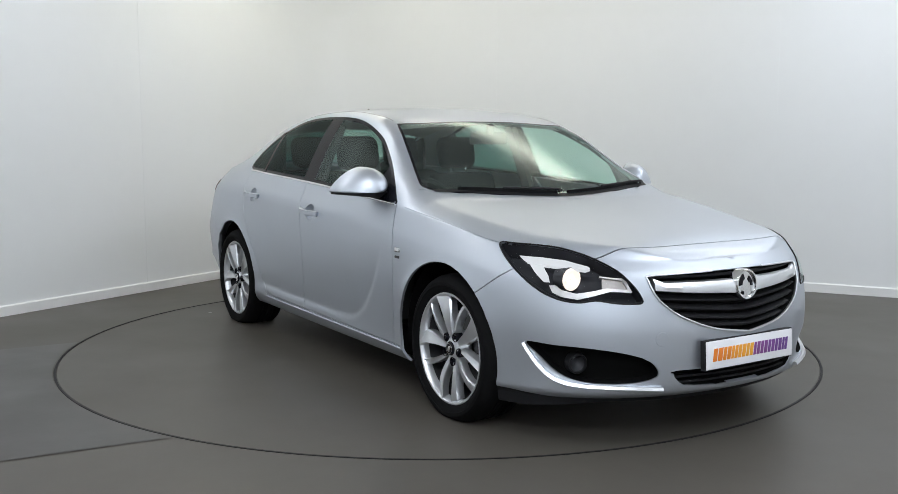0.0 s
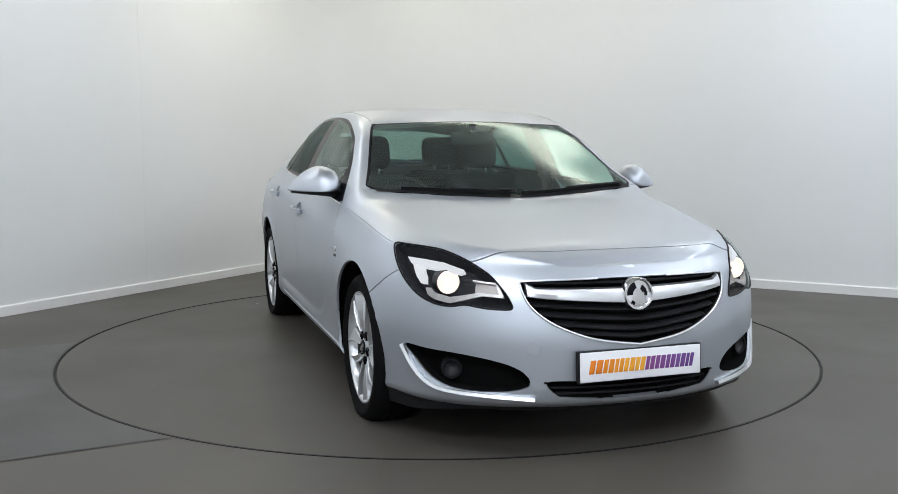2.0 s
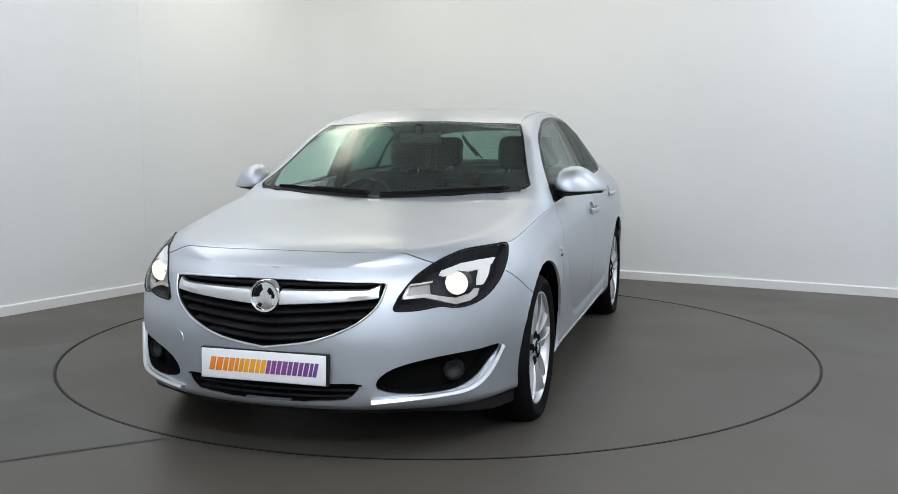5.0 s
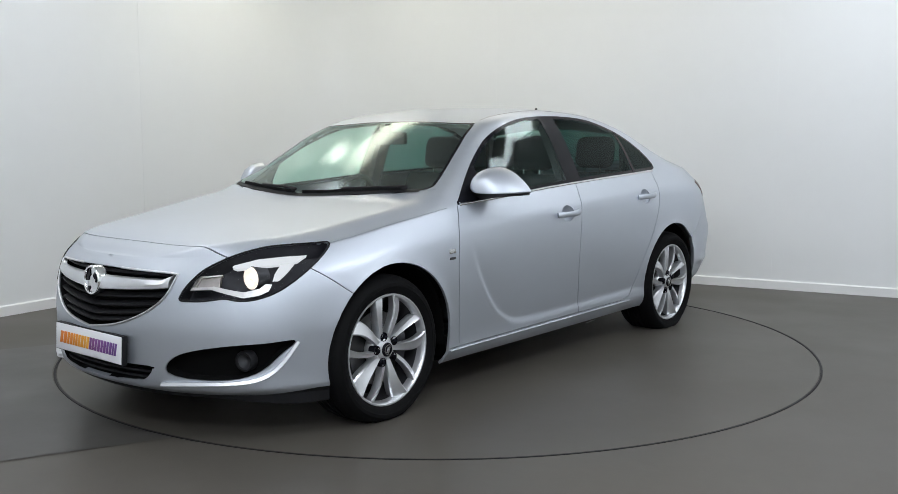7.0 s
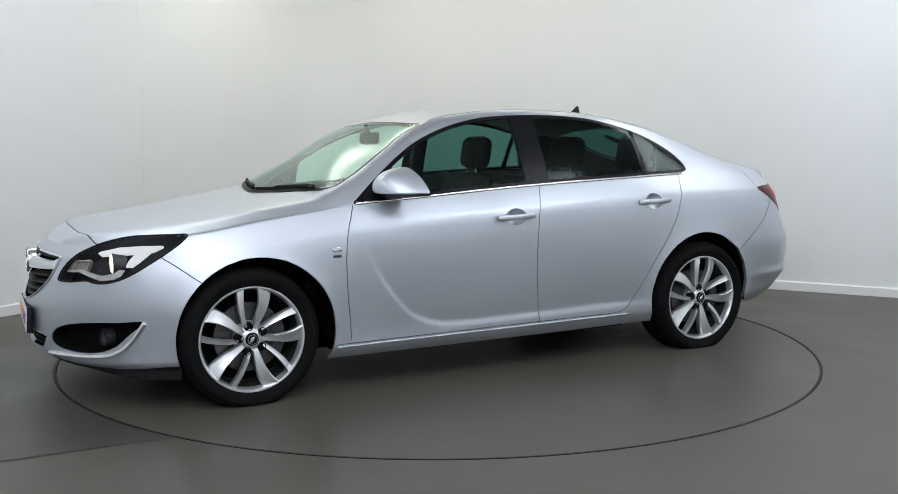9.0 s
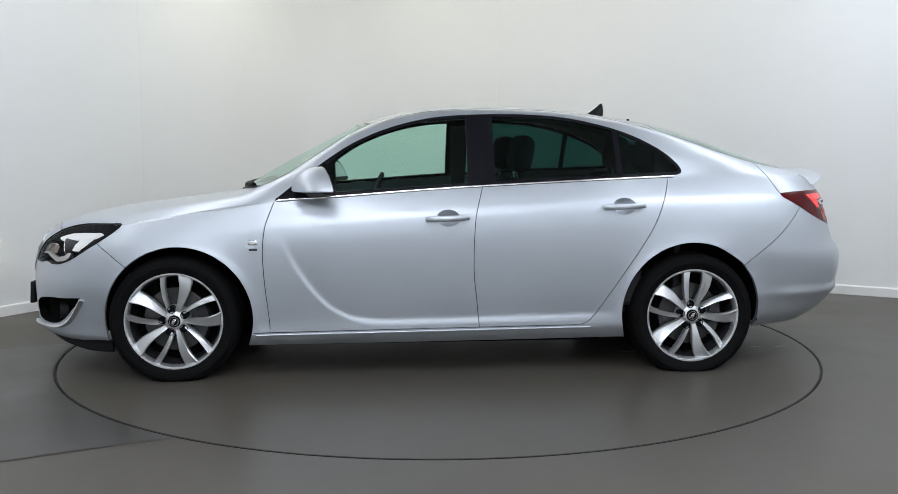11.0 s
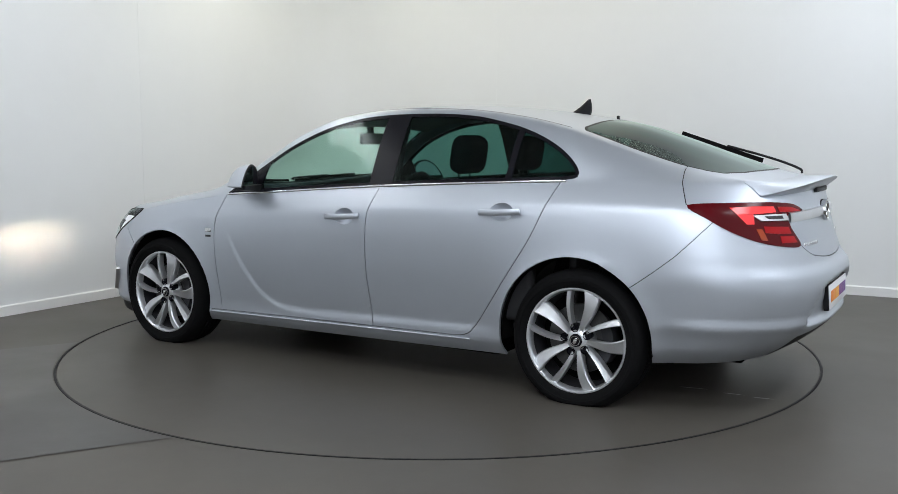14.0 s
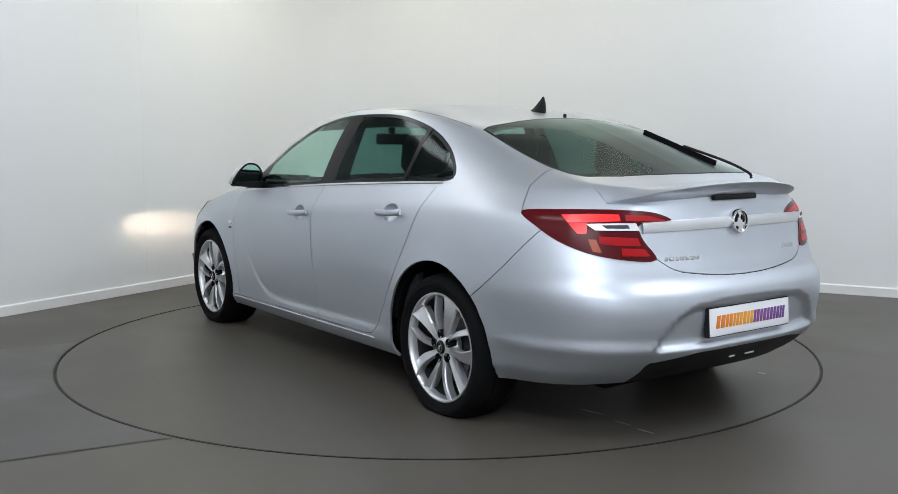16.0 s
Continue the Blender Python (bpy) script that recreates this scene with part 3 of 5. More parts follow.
def true_normal(co):
    """The uncut shell's smooth normal nearest to a point of either side."""
    s = 1 if co.y >= 0 else -1
    place, face_n, index, _ = SMOOTH["tree"].find_nearest(Vector((co.x, abs(co.y), co.z)))
    quad = SMOOTH["quad"][index]
    try:
        w = poly_3d_calc([SMOOTH["point"][k] for k in quad], place)
    except ValueError:
        w = (0.25,) * 4
    n = sum((Vector(SMOOTH["normal"][k]) * q for k, q in zip(quad, w)), Vector())
    if n.length < 0.3:
        n = face_n
    return Vector((n.x, n.y * s, n.z)).normalized()


def shell():
    pts, low = shell_grid()
    n, m = pts.shape[:2]
    bm = bmesh.new()
    vs = [[bm.verts.new(p) for p in row] for row in pts]
    for i in range(n - 1):
        for j in range(m - 1):
            bm.faces.new((vs[i][j], vs[i + 1][j], vs[i + 1][j + 1], vs[i][j + 1]))
    SMOOTH["normal"] = grid_normals(pts).reshape(-1, 3)
    SMOOTH["point"] = [Vector(p) for p in pts.reshape(-1, 3)]
    SMOOTH["quad"] = [(i * m + j, (i + 1) * m + j, (i + 1) * m + j + 1, i * m + j + 1) for i in range(n - 1) for j in range(m - 1)]
    SMOOTH["tree"] = BVHTree.FromPolygons(SMOOTH["point"], SMOOTH["quad"])
    bmesh.ops.remove_doubles(bm, verts=bm.verts, dist=1e-5)
    is_side = lambda x, y, z: y > 0.5
    front, rear = (lambda x, y, z: x > 1.5), (lambda x, y, z: x < -1.5)
    above = lambda x, y, z: z - belt_z(x)
    fns = {
        "arch_f": mask(is_side, lambda x, y, z: ARCH_F[2] - np.hypot(x - ARCH_F[0], z - ARCH_F[1])),
        "arch_r": mask(is_side, lambda x, y, z: ARCH_R[2] - np.hypot(x - ARCH_R[0], z - ARCH_R[1])),
        "dlo": mask(is_side, lambda x, y, z: inside_distance(DLO, x, z)),
        "pane": mask(is_side, lambda x, y, z: pane_frame(x, z)),
        "headlamp": mask(front, lambda x, y, z: inside_distance(HEADLAMP, fa(x, y), z)),
        "grille": mask(front, lambda x, y, z: inside_distance(GRILLE, y, z)),
        "intake": mask(front, lambda x, y, z: inside_distance(INTAKE, y, z)),
        "fog": mask(front, lambda x, y, z: inside_distance(FOG, fa(x, y), z)),
        "tail": mask(rear, lambda x, y, z: inside_distance(TAIL, ra(x, y), z)),
        "screen": mask(lambda x, y, z: (z > 0.9) & (x > 0), lambda x, y, z: inside_distance(SCREEN + [(-0.02, 0.385), (-0.02, 1.108)], y, x)),
        "screen_in": mask(lambda x, y, z: (z > 0.9) & (x > 0), lambda x, y, z: inside_distance(SCREEN + [(-0.2, 0.385), (-0.2, 1.108)], y, x) - 0.014),
        "back": mask(lambda x, y, z: (z > 0.98) & (x < -1), lambda x, y, z: inside_distance(BACKLIGHT + [(-0.02, -2.045), (-0.02, -1.245)], y, x)),
        "back_in": mask(lambda x, y, z: (z > 0.98) & (x < -1), lambda x, y, z: inside_distance(BACKLIGHT + [(-0.2, -2.045), (-0.2, -1.245)], y, x) - 0.014),
        "door": lambda x, y, z: line_distance(DOOR_LINE, x, z),
        "pillar": lambda x, y, z: line_distance(B_LINE, x, z),
        "rear_line": lambda x, y, z: line_distance(REAR_LINE, x, z),
        "bump_f": lambda x, y, z: line_distance(BUMPER_F, x, z),
        "bump_r": lambda x, y, z: line_distance(BUMPER_R, x, z),
        "nose": lambda x, y, z: 2.050 - 0.45 * y ** 4 - x,
        "cowl": lambda x, y, z: x - (1.185 - 0.42 * y * y - 0.05 * y),
        "gate_side": lambda x, y, z: (-1.80 - x) - (1.05 - z) * 0.55 - 0.10 * (0.75 - y),
        "gate_low": lambda x, y, z: z - (0.683 + 0.22 * y * y + 3.0 * np.clip(y - 0.36, 0, 1) ** 2),
        "belt": above,
        "valance": lambda x, y, z: np.minimum(0.386 - 0.030 * np.clip((y - 0.30) / 0.20, 0, 1) - z + 0 * x, 0.500 + 0.20 * (z - 0.27) - y),
        "cup": mask(is_side, lambda x, y, z: cup_area(x, z)),
        "skirt": lambda x, y, z: 0.200 + 0.016 * np.clip((1.95 - x) / 0.2, 0, 1) - z,
    }
    order = ["arch_f", "arch_r", "dlo", "pane", "headlamp", "grille", "intake", "fog", "tail", "screen", "screen_in", "back", "back_in", "valance", "skirt", "cup"]
    for key in order:
        cut(bm, fns[key])
    for edge in (0.60, -0.155, -0.30, -0.955, -0.985):
        cut(bm, mask(lambda x, y, z: is_side(x, y, z) & (z > belt_z(x) - 0.02), lambda x, y, z, edge=edge: x - edge))
    # shut lines: a band on both sides of each line
    for key, zone in (("door", lambda x, y, z: (x > 0.7) & (x < 1.0) & (y > 0.5)), ("pillar", lambda x, y, z: (x > -0.4) & (x < -0.05) & (y > 0.5)),
                      ("rear_line", lambda x, y, z: (x > -1.35) & (x < 1.05) & (y > 0.5)), ("bump_f", lambda x, y, z: (x > 1.5) & (x < 1.85) & (y > 0.5)),
                      ("bump_r", lambda x, y, z: (x < -1.5) & (x > -2.15) & (y > 0.4)), ("nose", lambda x, y, z: (x > 1.7) & (z > 0.68)),
                      ("cowl", lambda x, y, z: (x > 0.85) & (x < 1.3) & (z > 0.85)), ("gate_side", lambda x, y, z: (x < -1.5) & (y > 0.25) & (z > 0.9)),
                      ("gate_low", lambda x, y, z: (x < -2.0) & (z > 0.6) & (z < 0.85)), ("belt", lambda x, y, z: (x > 0.8) & (x < 1.75))):
        for side in (GAPS.get(key, GAP), -GAPS.get(key, GAP)):
            f = fns[key]
            cut(bm, lambda x, y, z, f=f, zone=zone, side=side: np.where(zone(x, y, z), f(x, y, z) - side, np.nan))
    faces = list(bm.faces)
    c = np.array([f.calc_center_median()[:] for f in faces])
    x, y, z = c.T
    val = {k: np.nan_to_num(f(x, y, z), nan=-9.0) for k, f in fns.items()}
    label = np.full(len(faces), "quarter", dtype=object)
    up = val["belt"] > 0
    label[:] = "quarter_panel"
    label[(x > 0.5) & ~up & (val["door"] > 0)] = "front_wing"
    in_doors = (val["door"] < 0) & (val["rear_line"] > 0) & ~up & (x < 0.95) & (x > -1.3)
    label[(x < 0.98) & (x > -0.98) & ~in_doors & ~up & (z < 0.4)] = "sill"
    label[in_doors & (val["pillar"] > 0)] = "front_door"
    label[in_doors & (val["pillar"] < 0)] = "rear_door"
    label[up] = "roof"
    label[up & (val["cowl"] > 0) & (val["nose"] > 0)] = "bonnet"
    label[up & (val["gate_side"] > 0)] = "tailgate"
    label[(x < -1.5) & (val["tail"] < 0) & ~up & (val["gate_low"] > 0) & (x < -2.15) & (y < 0.60)] = "tailgate"
    label[(x < -1.5) & ~up & (val["gate_side"] > 0) & (z > 0.945)] = "tailgate"
    label[(x < -1.5) & (label != "tailgate") & ~up & (z < np.interp(x, *np.array(BUMPER_R).T))] = "rear_bumper"
    label[(x < -2.1) & (label != "tailgate") & (z < 0.80)] = "rear_bumper"
    nose = (x > 1.5) & (((val["bump_f"] < 0) & (z < 0.78)) | (val["nose"] < 0)) & ((val["nose"] < 0) | ~up)
    label[nose & (x > 1.52)] = "front_bumper"
    label[(x > 1.0) & (x < 1.72) & (val["bump_f"] > 0) & ~up] = "front_wing"
    # lines
    def near(name, key, zone):
        label[(np.abs(val[key]) < GAPS.get(key, GAP)) & zone] = name
    near("door_gap", "door", (y > 0.5) & ~up & (z > 0.26))
    near("pillar_gap", "pillar", (y > 0.5) & ~up & (val["rear_line"] > 0))
    near("sill_gap", "rear_line", (y > 0.5) & ~up & (x < 0.96) & (x > -1.3))
    near("bumper_gap", "bump_f", (y > 0.5) & (x > 1.5) & (x < 1.82) & (val["headlamp"] < 0))
    near("rear_bumper_gap", "bump_r", (y > 0.4) & (z < 0.90) & (x < -1.5) & (x > -2.12) & (val["tail"] < 0))
    near("nose_gap", "nose", (x > 1.7) & (z > 0.70) & (val["headlamp"] < 0))
    near("tailgate_gap", "gate_side", (x < -1.5) & (y > 0.25) & (z > 0.945) & (val["back"] < 0))
    near("boot_gap", "gate_low", (x < -2.1) & (y < 0.47) & (z < 0.80))
    near("bonnet_gap", "belt", (x > 0.93) & (x < 1.66))
    label[up & (np.abs(val["cowl"]) < GAP) & (val["screen"] < 0) & (y > 0.55) & (x > 0.90)] = "bonnet_gap"
    for key, name in (("grille", "grille"), ("intake", "intake"), ("fog", "fog"), ("headlamp", "headlamp"), ("tail", "tail")):
        label[val[key] > 0] = name
    label[(x < -2.0) & (val["valance"] > 0)] = "valance"
    label[(val["skirt"] > 0) & (x > 1.5)] = "front_lip"
    label[val["dlo"] > 0] = "pillar_trim"
    label[(val["pane"] > 0) & (x > -0.155) & (x < 0.60)] = "front_pane"
    label[(val["pane"] > 0) & (x < -0.30) & (x > -0.955)] = "rear_pane"
    label[(val["pane"] > 0) & (x < -0.985)] = "quarter_pane"
    label[(val["screen"] > 0)] = "screen_band"
    label[(val["screen_in"] > 0)] = "windscreen"
    label[(val["back"] > 0)] = "back_band"
    label[(val["back_in"] > 0)] = "rear_window"
    label[(val["arch_f"] > 0) | (val["arch_r"] > 0) | (val["cup"] > 0)] = "gone"
    groups = {}
    for f, name in zip(faces, label):
        groups.setdefault(name, []).append([v.co.copy() for v in f.verts])
    bm.free()
    return groups


CAR_M = pose(CAR_OFFSET[0], CAR_OFFSET[1], 0.0)
car = tagged(new("car"), "silver metallic five-door hatchback saloon with lit headlamps", "car")
GROUPS = shell()


def panel(name, mat, parent, sides, label="", key=None, inset=0.0, thick=0.003, offset=0.0):
    """One skin panel from the shell's faces; sides: (1,), (-1,) or (1, -1) for a panel across the middle."""
    bm = bmesh.new()
    for s in sides:
        for poly in GROUPS.get(key or name, []):
            co = [Vector((p.x, p.y * s, p.z)) for p in poly]
            try:
                bm.faces.new([bm.verts.new(p) for p in (co if s > 0 else co[::-1])])
            except ValueError:
                pass
    bmesh.ops.remove_doubles(bm, verts=bm.verts, dist=2e-5)
    bmesh.ops.recalc_face_normals(bm, faces=bm.faces)
    bm.verts.index_update()
    skin = [true_normal(v.co) for v in bm.verts]
    bm.normal_update()
    if sum(f.normal.dot(skin[f.verts[0].index]) for f in bm.faces) < 0:
        bmesh.ops.reverse_faces(bm, faces=bm.faces)
    outer = set(bm.faces)
    known = {v: skin[v.index] for v in bm.verts}
    if inset or offset:
        for v in bm.verts:
            v.co += skin[v.index] * (offset - inset)
    if thick < 0:
        pulls = {}
        for v in bm.verts:
            edge_faces = [f for e in v.link_edges if e.is_boundary for f in e.link_faces]
            if edge_faces and abs(v.co.y) > 1e-4:
                way = sum((f.calc_center_median() for f in v.link_faces), Vector()) / len(v.link_faces) - v.co
                way -= skin[v.index] * way.dot(skin[v.index])
                if way.length > 1e-6:
                    pulls[v] = way.normalized() * 0.0025
        for v, pull in pulls.items():
            v.co += pull
    if thick:
        rim = [e for e in bm.edges if e.is_boundary and abs(e.verts[0].co.y) + abs(e.verts[1].co.y) > 1e-5]
        normals = {tuple(round(c, 6) for c in v.co): skin[v.index] for e in rim for v in e.verts}
        made = bmesh.ops.extrude_edge_only(bm, edges=rim)
        for v in [g for g in made["geom"] if isinstance(g, bmesh.types.BMVert)]:
            nrm = normals.get(tuple(round(c, 6) for c in v.co))
            if nrm:
                v.co -= nrm * thick
    bm.normal_update()
    loops = []
    for f in bm.faces:
        for v in f.verts:
            loops.append(known[v] if f in outer else f.normal.copy())
    ob = part(name, bm, mat, parent, label, angle=35, turn=False)
    if len(loops) == len(ob.data.loops) and not inset:
        ob.data.normals_split_custom_set(loops)
    return ob


DOORS = {}


def body():
    LR = (1, -1)
    panel("bonnet", PAINT, car, LR, thick=0.012)
    panel("roof", PAINT, car, LR, thick=0.010)
    panel("tailgate", PAINT, car, LR, thick=0.012)
    panel("front_bumper", PAINT, car, LR, thick=0.02)
    panel("rear_bumper", PAINT, car, LR, thick=0.02)
    panel("valance", BLACK_PLASTIC, car, LR, "matt black rear valance")
    panel("front_lip", BLACK_PLASTIC, car, LR, "matt black lower lip")
    panel("windscreen", SCREEN_GLASS, car, LR, "clear windscreen", thick=0)
    panel("screen_band", GLOSS_BLACK, car, LR, "black windscreen surround", thick=0)
    panel("rear_window", REAR_GLASS, car, LR, "dark tinted rear window", thick=0)
    panel("back_band", BAND_BLACK, car, LR, "black rear window surround", thick=0)
    panel("grille_backing", UNDER, car, LR, "black grille opening", key="grille", inset=0.045, thick=-0.041)
    panel("lower_intake", UNDER, car, LR, "black lower intake", key="intake", inset=0.05, thick=-0.046)
    panel("boot_gap", SEAM, car, LR, "dark panel gap", inset=0.007, thick=0)
    panel("nose_gap", SEAM, car, LR, "dark panel gap", inset=0.007, thick=0)
    for s in LR:
        panel("front_wing", PAINT, car, (s,), thick=0.012)
        fd = panel("front_door", PAINT, car, (s,), thick=0.012)
        rd = panel("rear_door", PAINT, car, (s,), thick=0.012)
        DOORS[s] = (fd, rd)
        panel("quarter_panel", PAINT, car, (s,), thick=0.012)
        panel("sill", PAINT, car, (s,), thick=0.012)
        panel("pane", FRONT_GLASS, fd, (s,), "green tinted door window", key="front_pane", thick=0)
        panel("pane", PRIVACY_GLASS, rd, (s,), "dark privacy glass", key="rear_pane", thick=0)
        panel("pane", PRIVACY_GLASS, rd, (s,), "dark privacy glass", key="quarter_pane", thick=0)
        panel("pillar_trim", GLOSS_BLACK, car, (s,), "gloss black pillar trim", thick=0.01)
        for gap in ("door_gap", "pillar_gap", "sill_gap", "bumper_gap", "rear_bumper_gap", "tailgate_gap", "bonnet_gap"):
            panel(gap, SEAM, car, (s,), "dark panel gap", inset=0.007, thick=0)
        panel("fog_recess", UNDER, car, (s,), "black fog lamp recess", key="fog", inset=0.060, thick=-0.056)


body()


def floorpan():
    """Dark underbody with wheel wells."""
    bm = bmesh.new()
    box(bm, -2.05, 1.90, -0.52, 0.52, 0.20, 0.31, 0.02)
    box(bm, -0.93, 0.90, -0.83, 0.83, 0.185, 0.30, 0.02)
    box(bm, -1.72, 1.70, -0.50, 0.50, 0.150, 0.24, 0.02)
    box(bm, -0.90, 0.88, -0.74, 0.74, 0.150, 0.24, 0.02)
    box(bm, -2.16, -1.78, -0.42, 0.42, 0.30, 0.60, 0.04)
    box(bm, 1.60, 1.98, -0.42, 0.42, 0.22, 0.70, 0.04)
    part("underbody", bm, UNDER, car, "black underbody")
    for cx, cz, r in (ARCH_F, ARCH_R):
        for s in (1, -1):
            bm = bmesh.new()
            lathe(bm, [(0.02, 0.0), (r + 0.004, 0.0), (r + 0.004, 0.262)], 40, Matrix.Translation((cx, 0.592 * s, cz)) @ Matrix.Diagonal((1, s, 1, 1)), -9, 189)
            part("wheel_arch_liner", bm, UNDER, car, "black wheel arch liner")


floorpan()


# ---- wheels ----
# barrel colour kept dark to carry the shade between the spokes
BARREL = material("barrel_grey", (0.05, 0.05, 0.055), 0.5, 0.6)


TYRE_R, RIM_R = 0.334, 0.247
BRAKE_STEEL = varied(material("brake_steel", (0.09, 0.09, 0.09), 0.4, 0.9), 20, 0.15, 0.08)


def spoke_blade(phase, wide):
    """One swept blade of a pair; phase is the angle of the pair's bolt."""
    bm = bmesh.new()
    rows = []
    for i in range(15):
        t = i / 14
        r = 0.046 + (RIM_R - 0.005 - 0.046) * t
        if wide:
            a, half, lean = phase + 31 - 3 * t + 4 * math.sin(math.pi * t), 0.013 + 0.025 * t ** 1.25, -0.016 * t
        else:
            a, half, lean = phase - 14 + 15 * t ** 0.85, 0.0085 + 0.0085 * t, 0.009 * t
        h = 0.004 - 0.022 * (1 - t) ** 2 - 0.010 * t ** 3
        a = radians(a)
        radial, across = Vector((math.cos(a), 0, math.sin(a))), Vector((-math.sin(a), 0, math.cos(a)))
        section = ((-0.9, -0.040), (-1, -0.007), (-0.82, 0.0), (-0.3, -0.0015), (0.3, -0.0015), (0.82, 0.0), (1, -0.007), (0.9, -0.040))
        rows.append([bm.verts.new(radial * r + across * (half * q) + Vector((0, h + dz + lean * q, 0))) for q, dz in section])
    k = len(rows[0])
    for p, q in zip(rows, rows[1:]):
        for i in range(k):
            bm.faces.new((p[i], p[(i + 1) % k], q[(i + 1) % k], q[i]))
    bm.faces.new(rows[0])
    bm.faces.new(rows[-1])
    return bm


def wheel(center, s, phase):
    hub = new("wheel")
    hub.parent = car
    hub.matrix_basis = Matrix.Translation((center[0], WHEEL_Y * s, center[1])) @ pose(0, 0, 0, 0, 0, 0 if s > 0 else 180)
    R, Q = TYRE_R, RIM_R
    bm = bmesh.new()
    prof = [(Q - 0.012, -0.20), (Q + 0.01, -0.215), (R - 0.040, -0.226), (R - 0.018, -0.218), (R - 0.005, -0.195), (R, -0.16)]
    for g in (-0.15, -0.11, -0.07):
        prof += [(R, g - 0.006), (R - 0.007, g - 0.004), (R - 0.007, g + 0.004), (R, g + 0.006)]
    prof += [(R, -0.045), (R - 0.004, -0.020), (R - 0.012, -0.002), (R - 0.024, 0.012), (R - 0.034, 0.018), (R - 0.036, 0.0195), (R - 0.050, 0.020), (R - 0.052, 0.0175), (Q + 0.020, 0.013), (Q + 0.006, 0.005), (Q - 0.003, -0.004)]
    lathe(bm, prof, 96)
    # the tyre stands flat on the plate and bulges a little there
    for v in bm.verts:
        low = -center[1] + 0.001
        if v.co.z < low + 0.05 and v.co.y > -0.01:
            v.co.y += 0.006 * (1 - max(0.0, v.co.z - low) / 0.05)
        v.co.z = max(v.co.z, low)
    part("tyre", bm, RUBBER, hub, "black low-profile tyre", angle=30)
    bm = bmesh.new()
    lathe(bm, [(Q - 0.016, -0.034), (Q - 0.012, -0.012), (Q - 0.008, 0.001), (Q - 0.003, 0.006), (Q + 0.003, 0.006), (Q + 0.005, -0.002), (Q + 0.001, -0.02)], 96)
    part("rim", bm, ALLOY, hub, "silver alloy rim", angle=40)
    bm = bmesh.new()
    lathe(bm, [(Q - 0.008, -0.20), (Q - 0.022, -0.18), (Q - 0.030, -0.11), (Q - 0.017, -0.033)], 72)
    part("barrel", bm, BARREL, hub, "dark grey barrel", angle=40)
    for k in range(5):
        for wide in (False, True):
            part("spoke", spoke_blade(phase + 72 * k, wide), ALLOY, hub, angle=28)
    bm = bmesh.new()
    lathe(bm, [(0.001, -0.008), (0.036, -0.008), (0.046, -0.014), (0.070, -0.034), (0.080, -0.07)], 40)
    part("hub", bm, ALLOY, hub, angle=35)
    bm = bmesh.new()
    lathe(bm, [(0.001, 0.001), (0.027, 0.0), (0.031, -0.004), (0.032, -0.012)], 32)
    cap = part("centre_cap", bm, GLOSS_BLACK, hub, "black centre cap")
    bm = bmesh.new()
    lathe(bm, [(0.021, 0.003), (0.024, 0.003), (0.024, 0.0), (0.021, 0.0)], 28)
    box(bm, -0.008, 0.008, 0.0, 0.003, -0.016, 0.008, 0.001, m=Matrix.Rotation(radians(-24), 4, "Y"))
    box(bm, -0.014, 0.004, 0.0, 0.003, 0.004, 0.011, 0.001, m=Matrix.Rotation(radians(12), 4, "Y"))
    part("cap_mark", bm, CHROME, cap, "small chrome mark")
    for k in range(5):
        a = radians(phase + 72 * k)
        bm = bmesh.new()
        spot = Matrix.Translation((0.060 * math.cos(a), -0.004, 0.060 * math.sin(a)))
        lathe(bm, [(0.001, -0.012), (0.0165, -0.012), (0.0185, -0.004), (0.0205, -0.006), (0.021, -0.04)], 20, spot)
        lathe(bm, [(0.001, 0.001), (0.0085, 0.001), (0.0095, -0.014)], 6, spot)
        part("wheel_bolt", bm, GLOSS_BLACK, hub, "dark recessed bolt")
    bm = bmesh.new()
    lathe(bm, [(0.07, -0.075), (0.165, -0.075), (0.165, -0.10), (0.07, -0.10)], 40)
    part("brake_disc", bm, BRAKE_STEEL, hub, "grey steel brake disc")
    bm = bmesh.new()
    lathe(bm, [(0.115, -0.055), (0.168, -0.050), (0.178, -0.070), (0.178, -0.11), (0.115, -0.11)], 12, None, 150, 215)
    part("brake_caliper", bm, BARREL, hub, "dark grey brake caliper", angle=30)
    # near-black disc added as the deep shade inside the wheel
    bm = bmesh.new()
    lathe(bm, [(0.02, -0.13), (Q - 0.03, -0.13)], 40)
    part("wheel_shade_disc", bm, UNDER, hub)
    return hub


for wc, phases in ((FRONT_WHEEL, (77, 118)), (REAR_WHEEL, (81, 110))):
    for s, turned in zip((1, -1), phases):
        wheel(wc, s, turned)


# ---- points on the shell ----
def shell_tree():
    verts, polys = [], []
    for name, faces in GROUPS.items():
        for poly in faces:
            polys.append(list(range(len(verts), len(verts) + len(poly))))
            verts.extend(poly)
    return BVHTree.FromPolygons(verts, polys)


TREE = shell_tree()


def hit(origin, way):
    place, normal, _, _ = TREE.ray_cast(Vector(origin), Vector(way).normalized())
    if place is None:
        place, normal, _, _ = TREE.find_nearest(Vector(origin) + Vector(way).normalized() * 2)
    if normal.dot(Vector(way)) > 0:
        normal = -normal
    return place, normal


def on_side(x, z):
    return hit((x, 2, z), (0, -1, 0))[0]


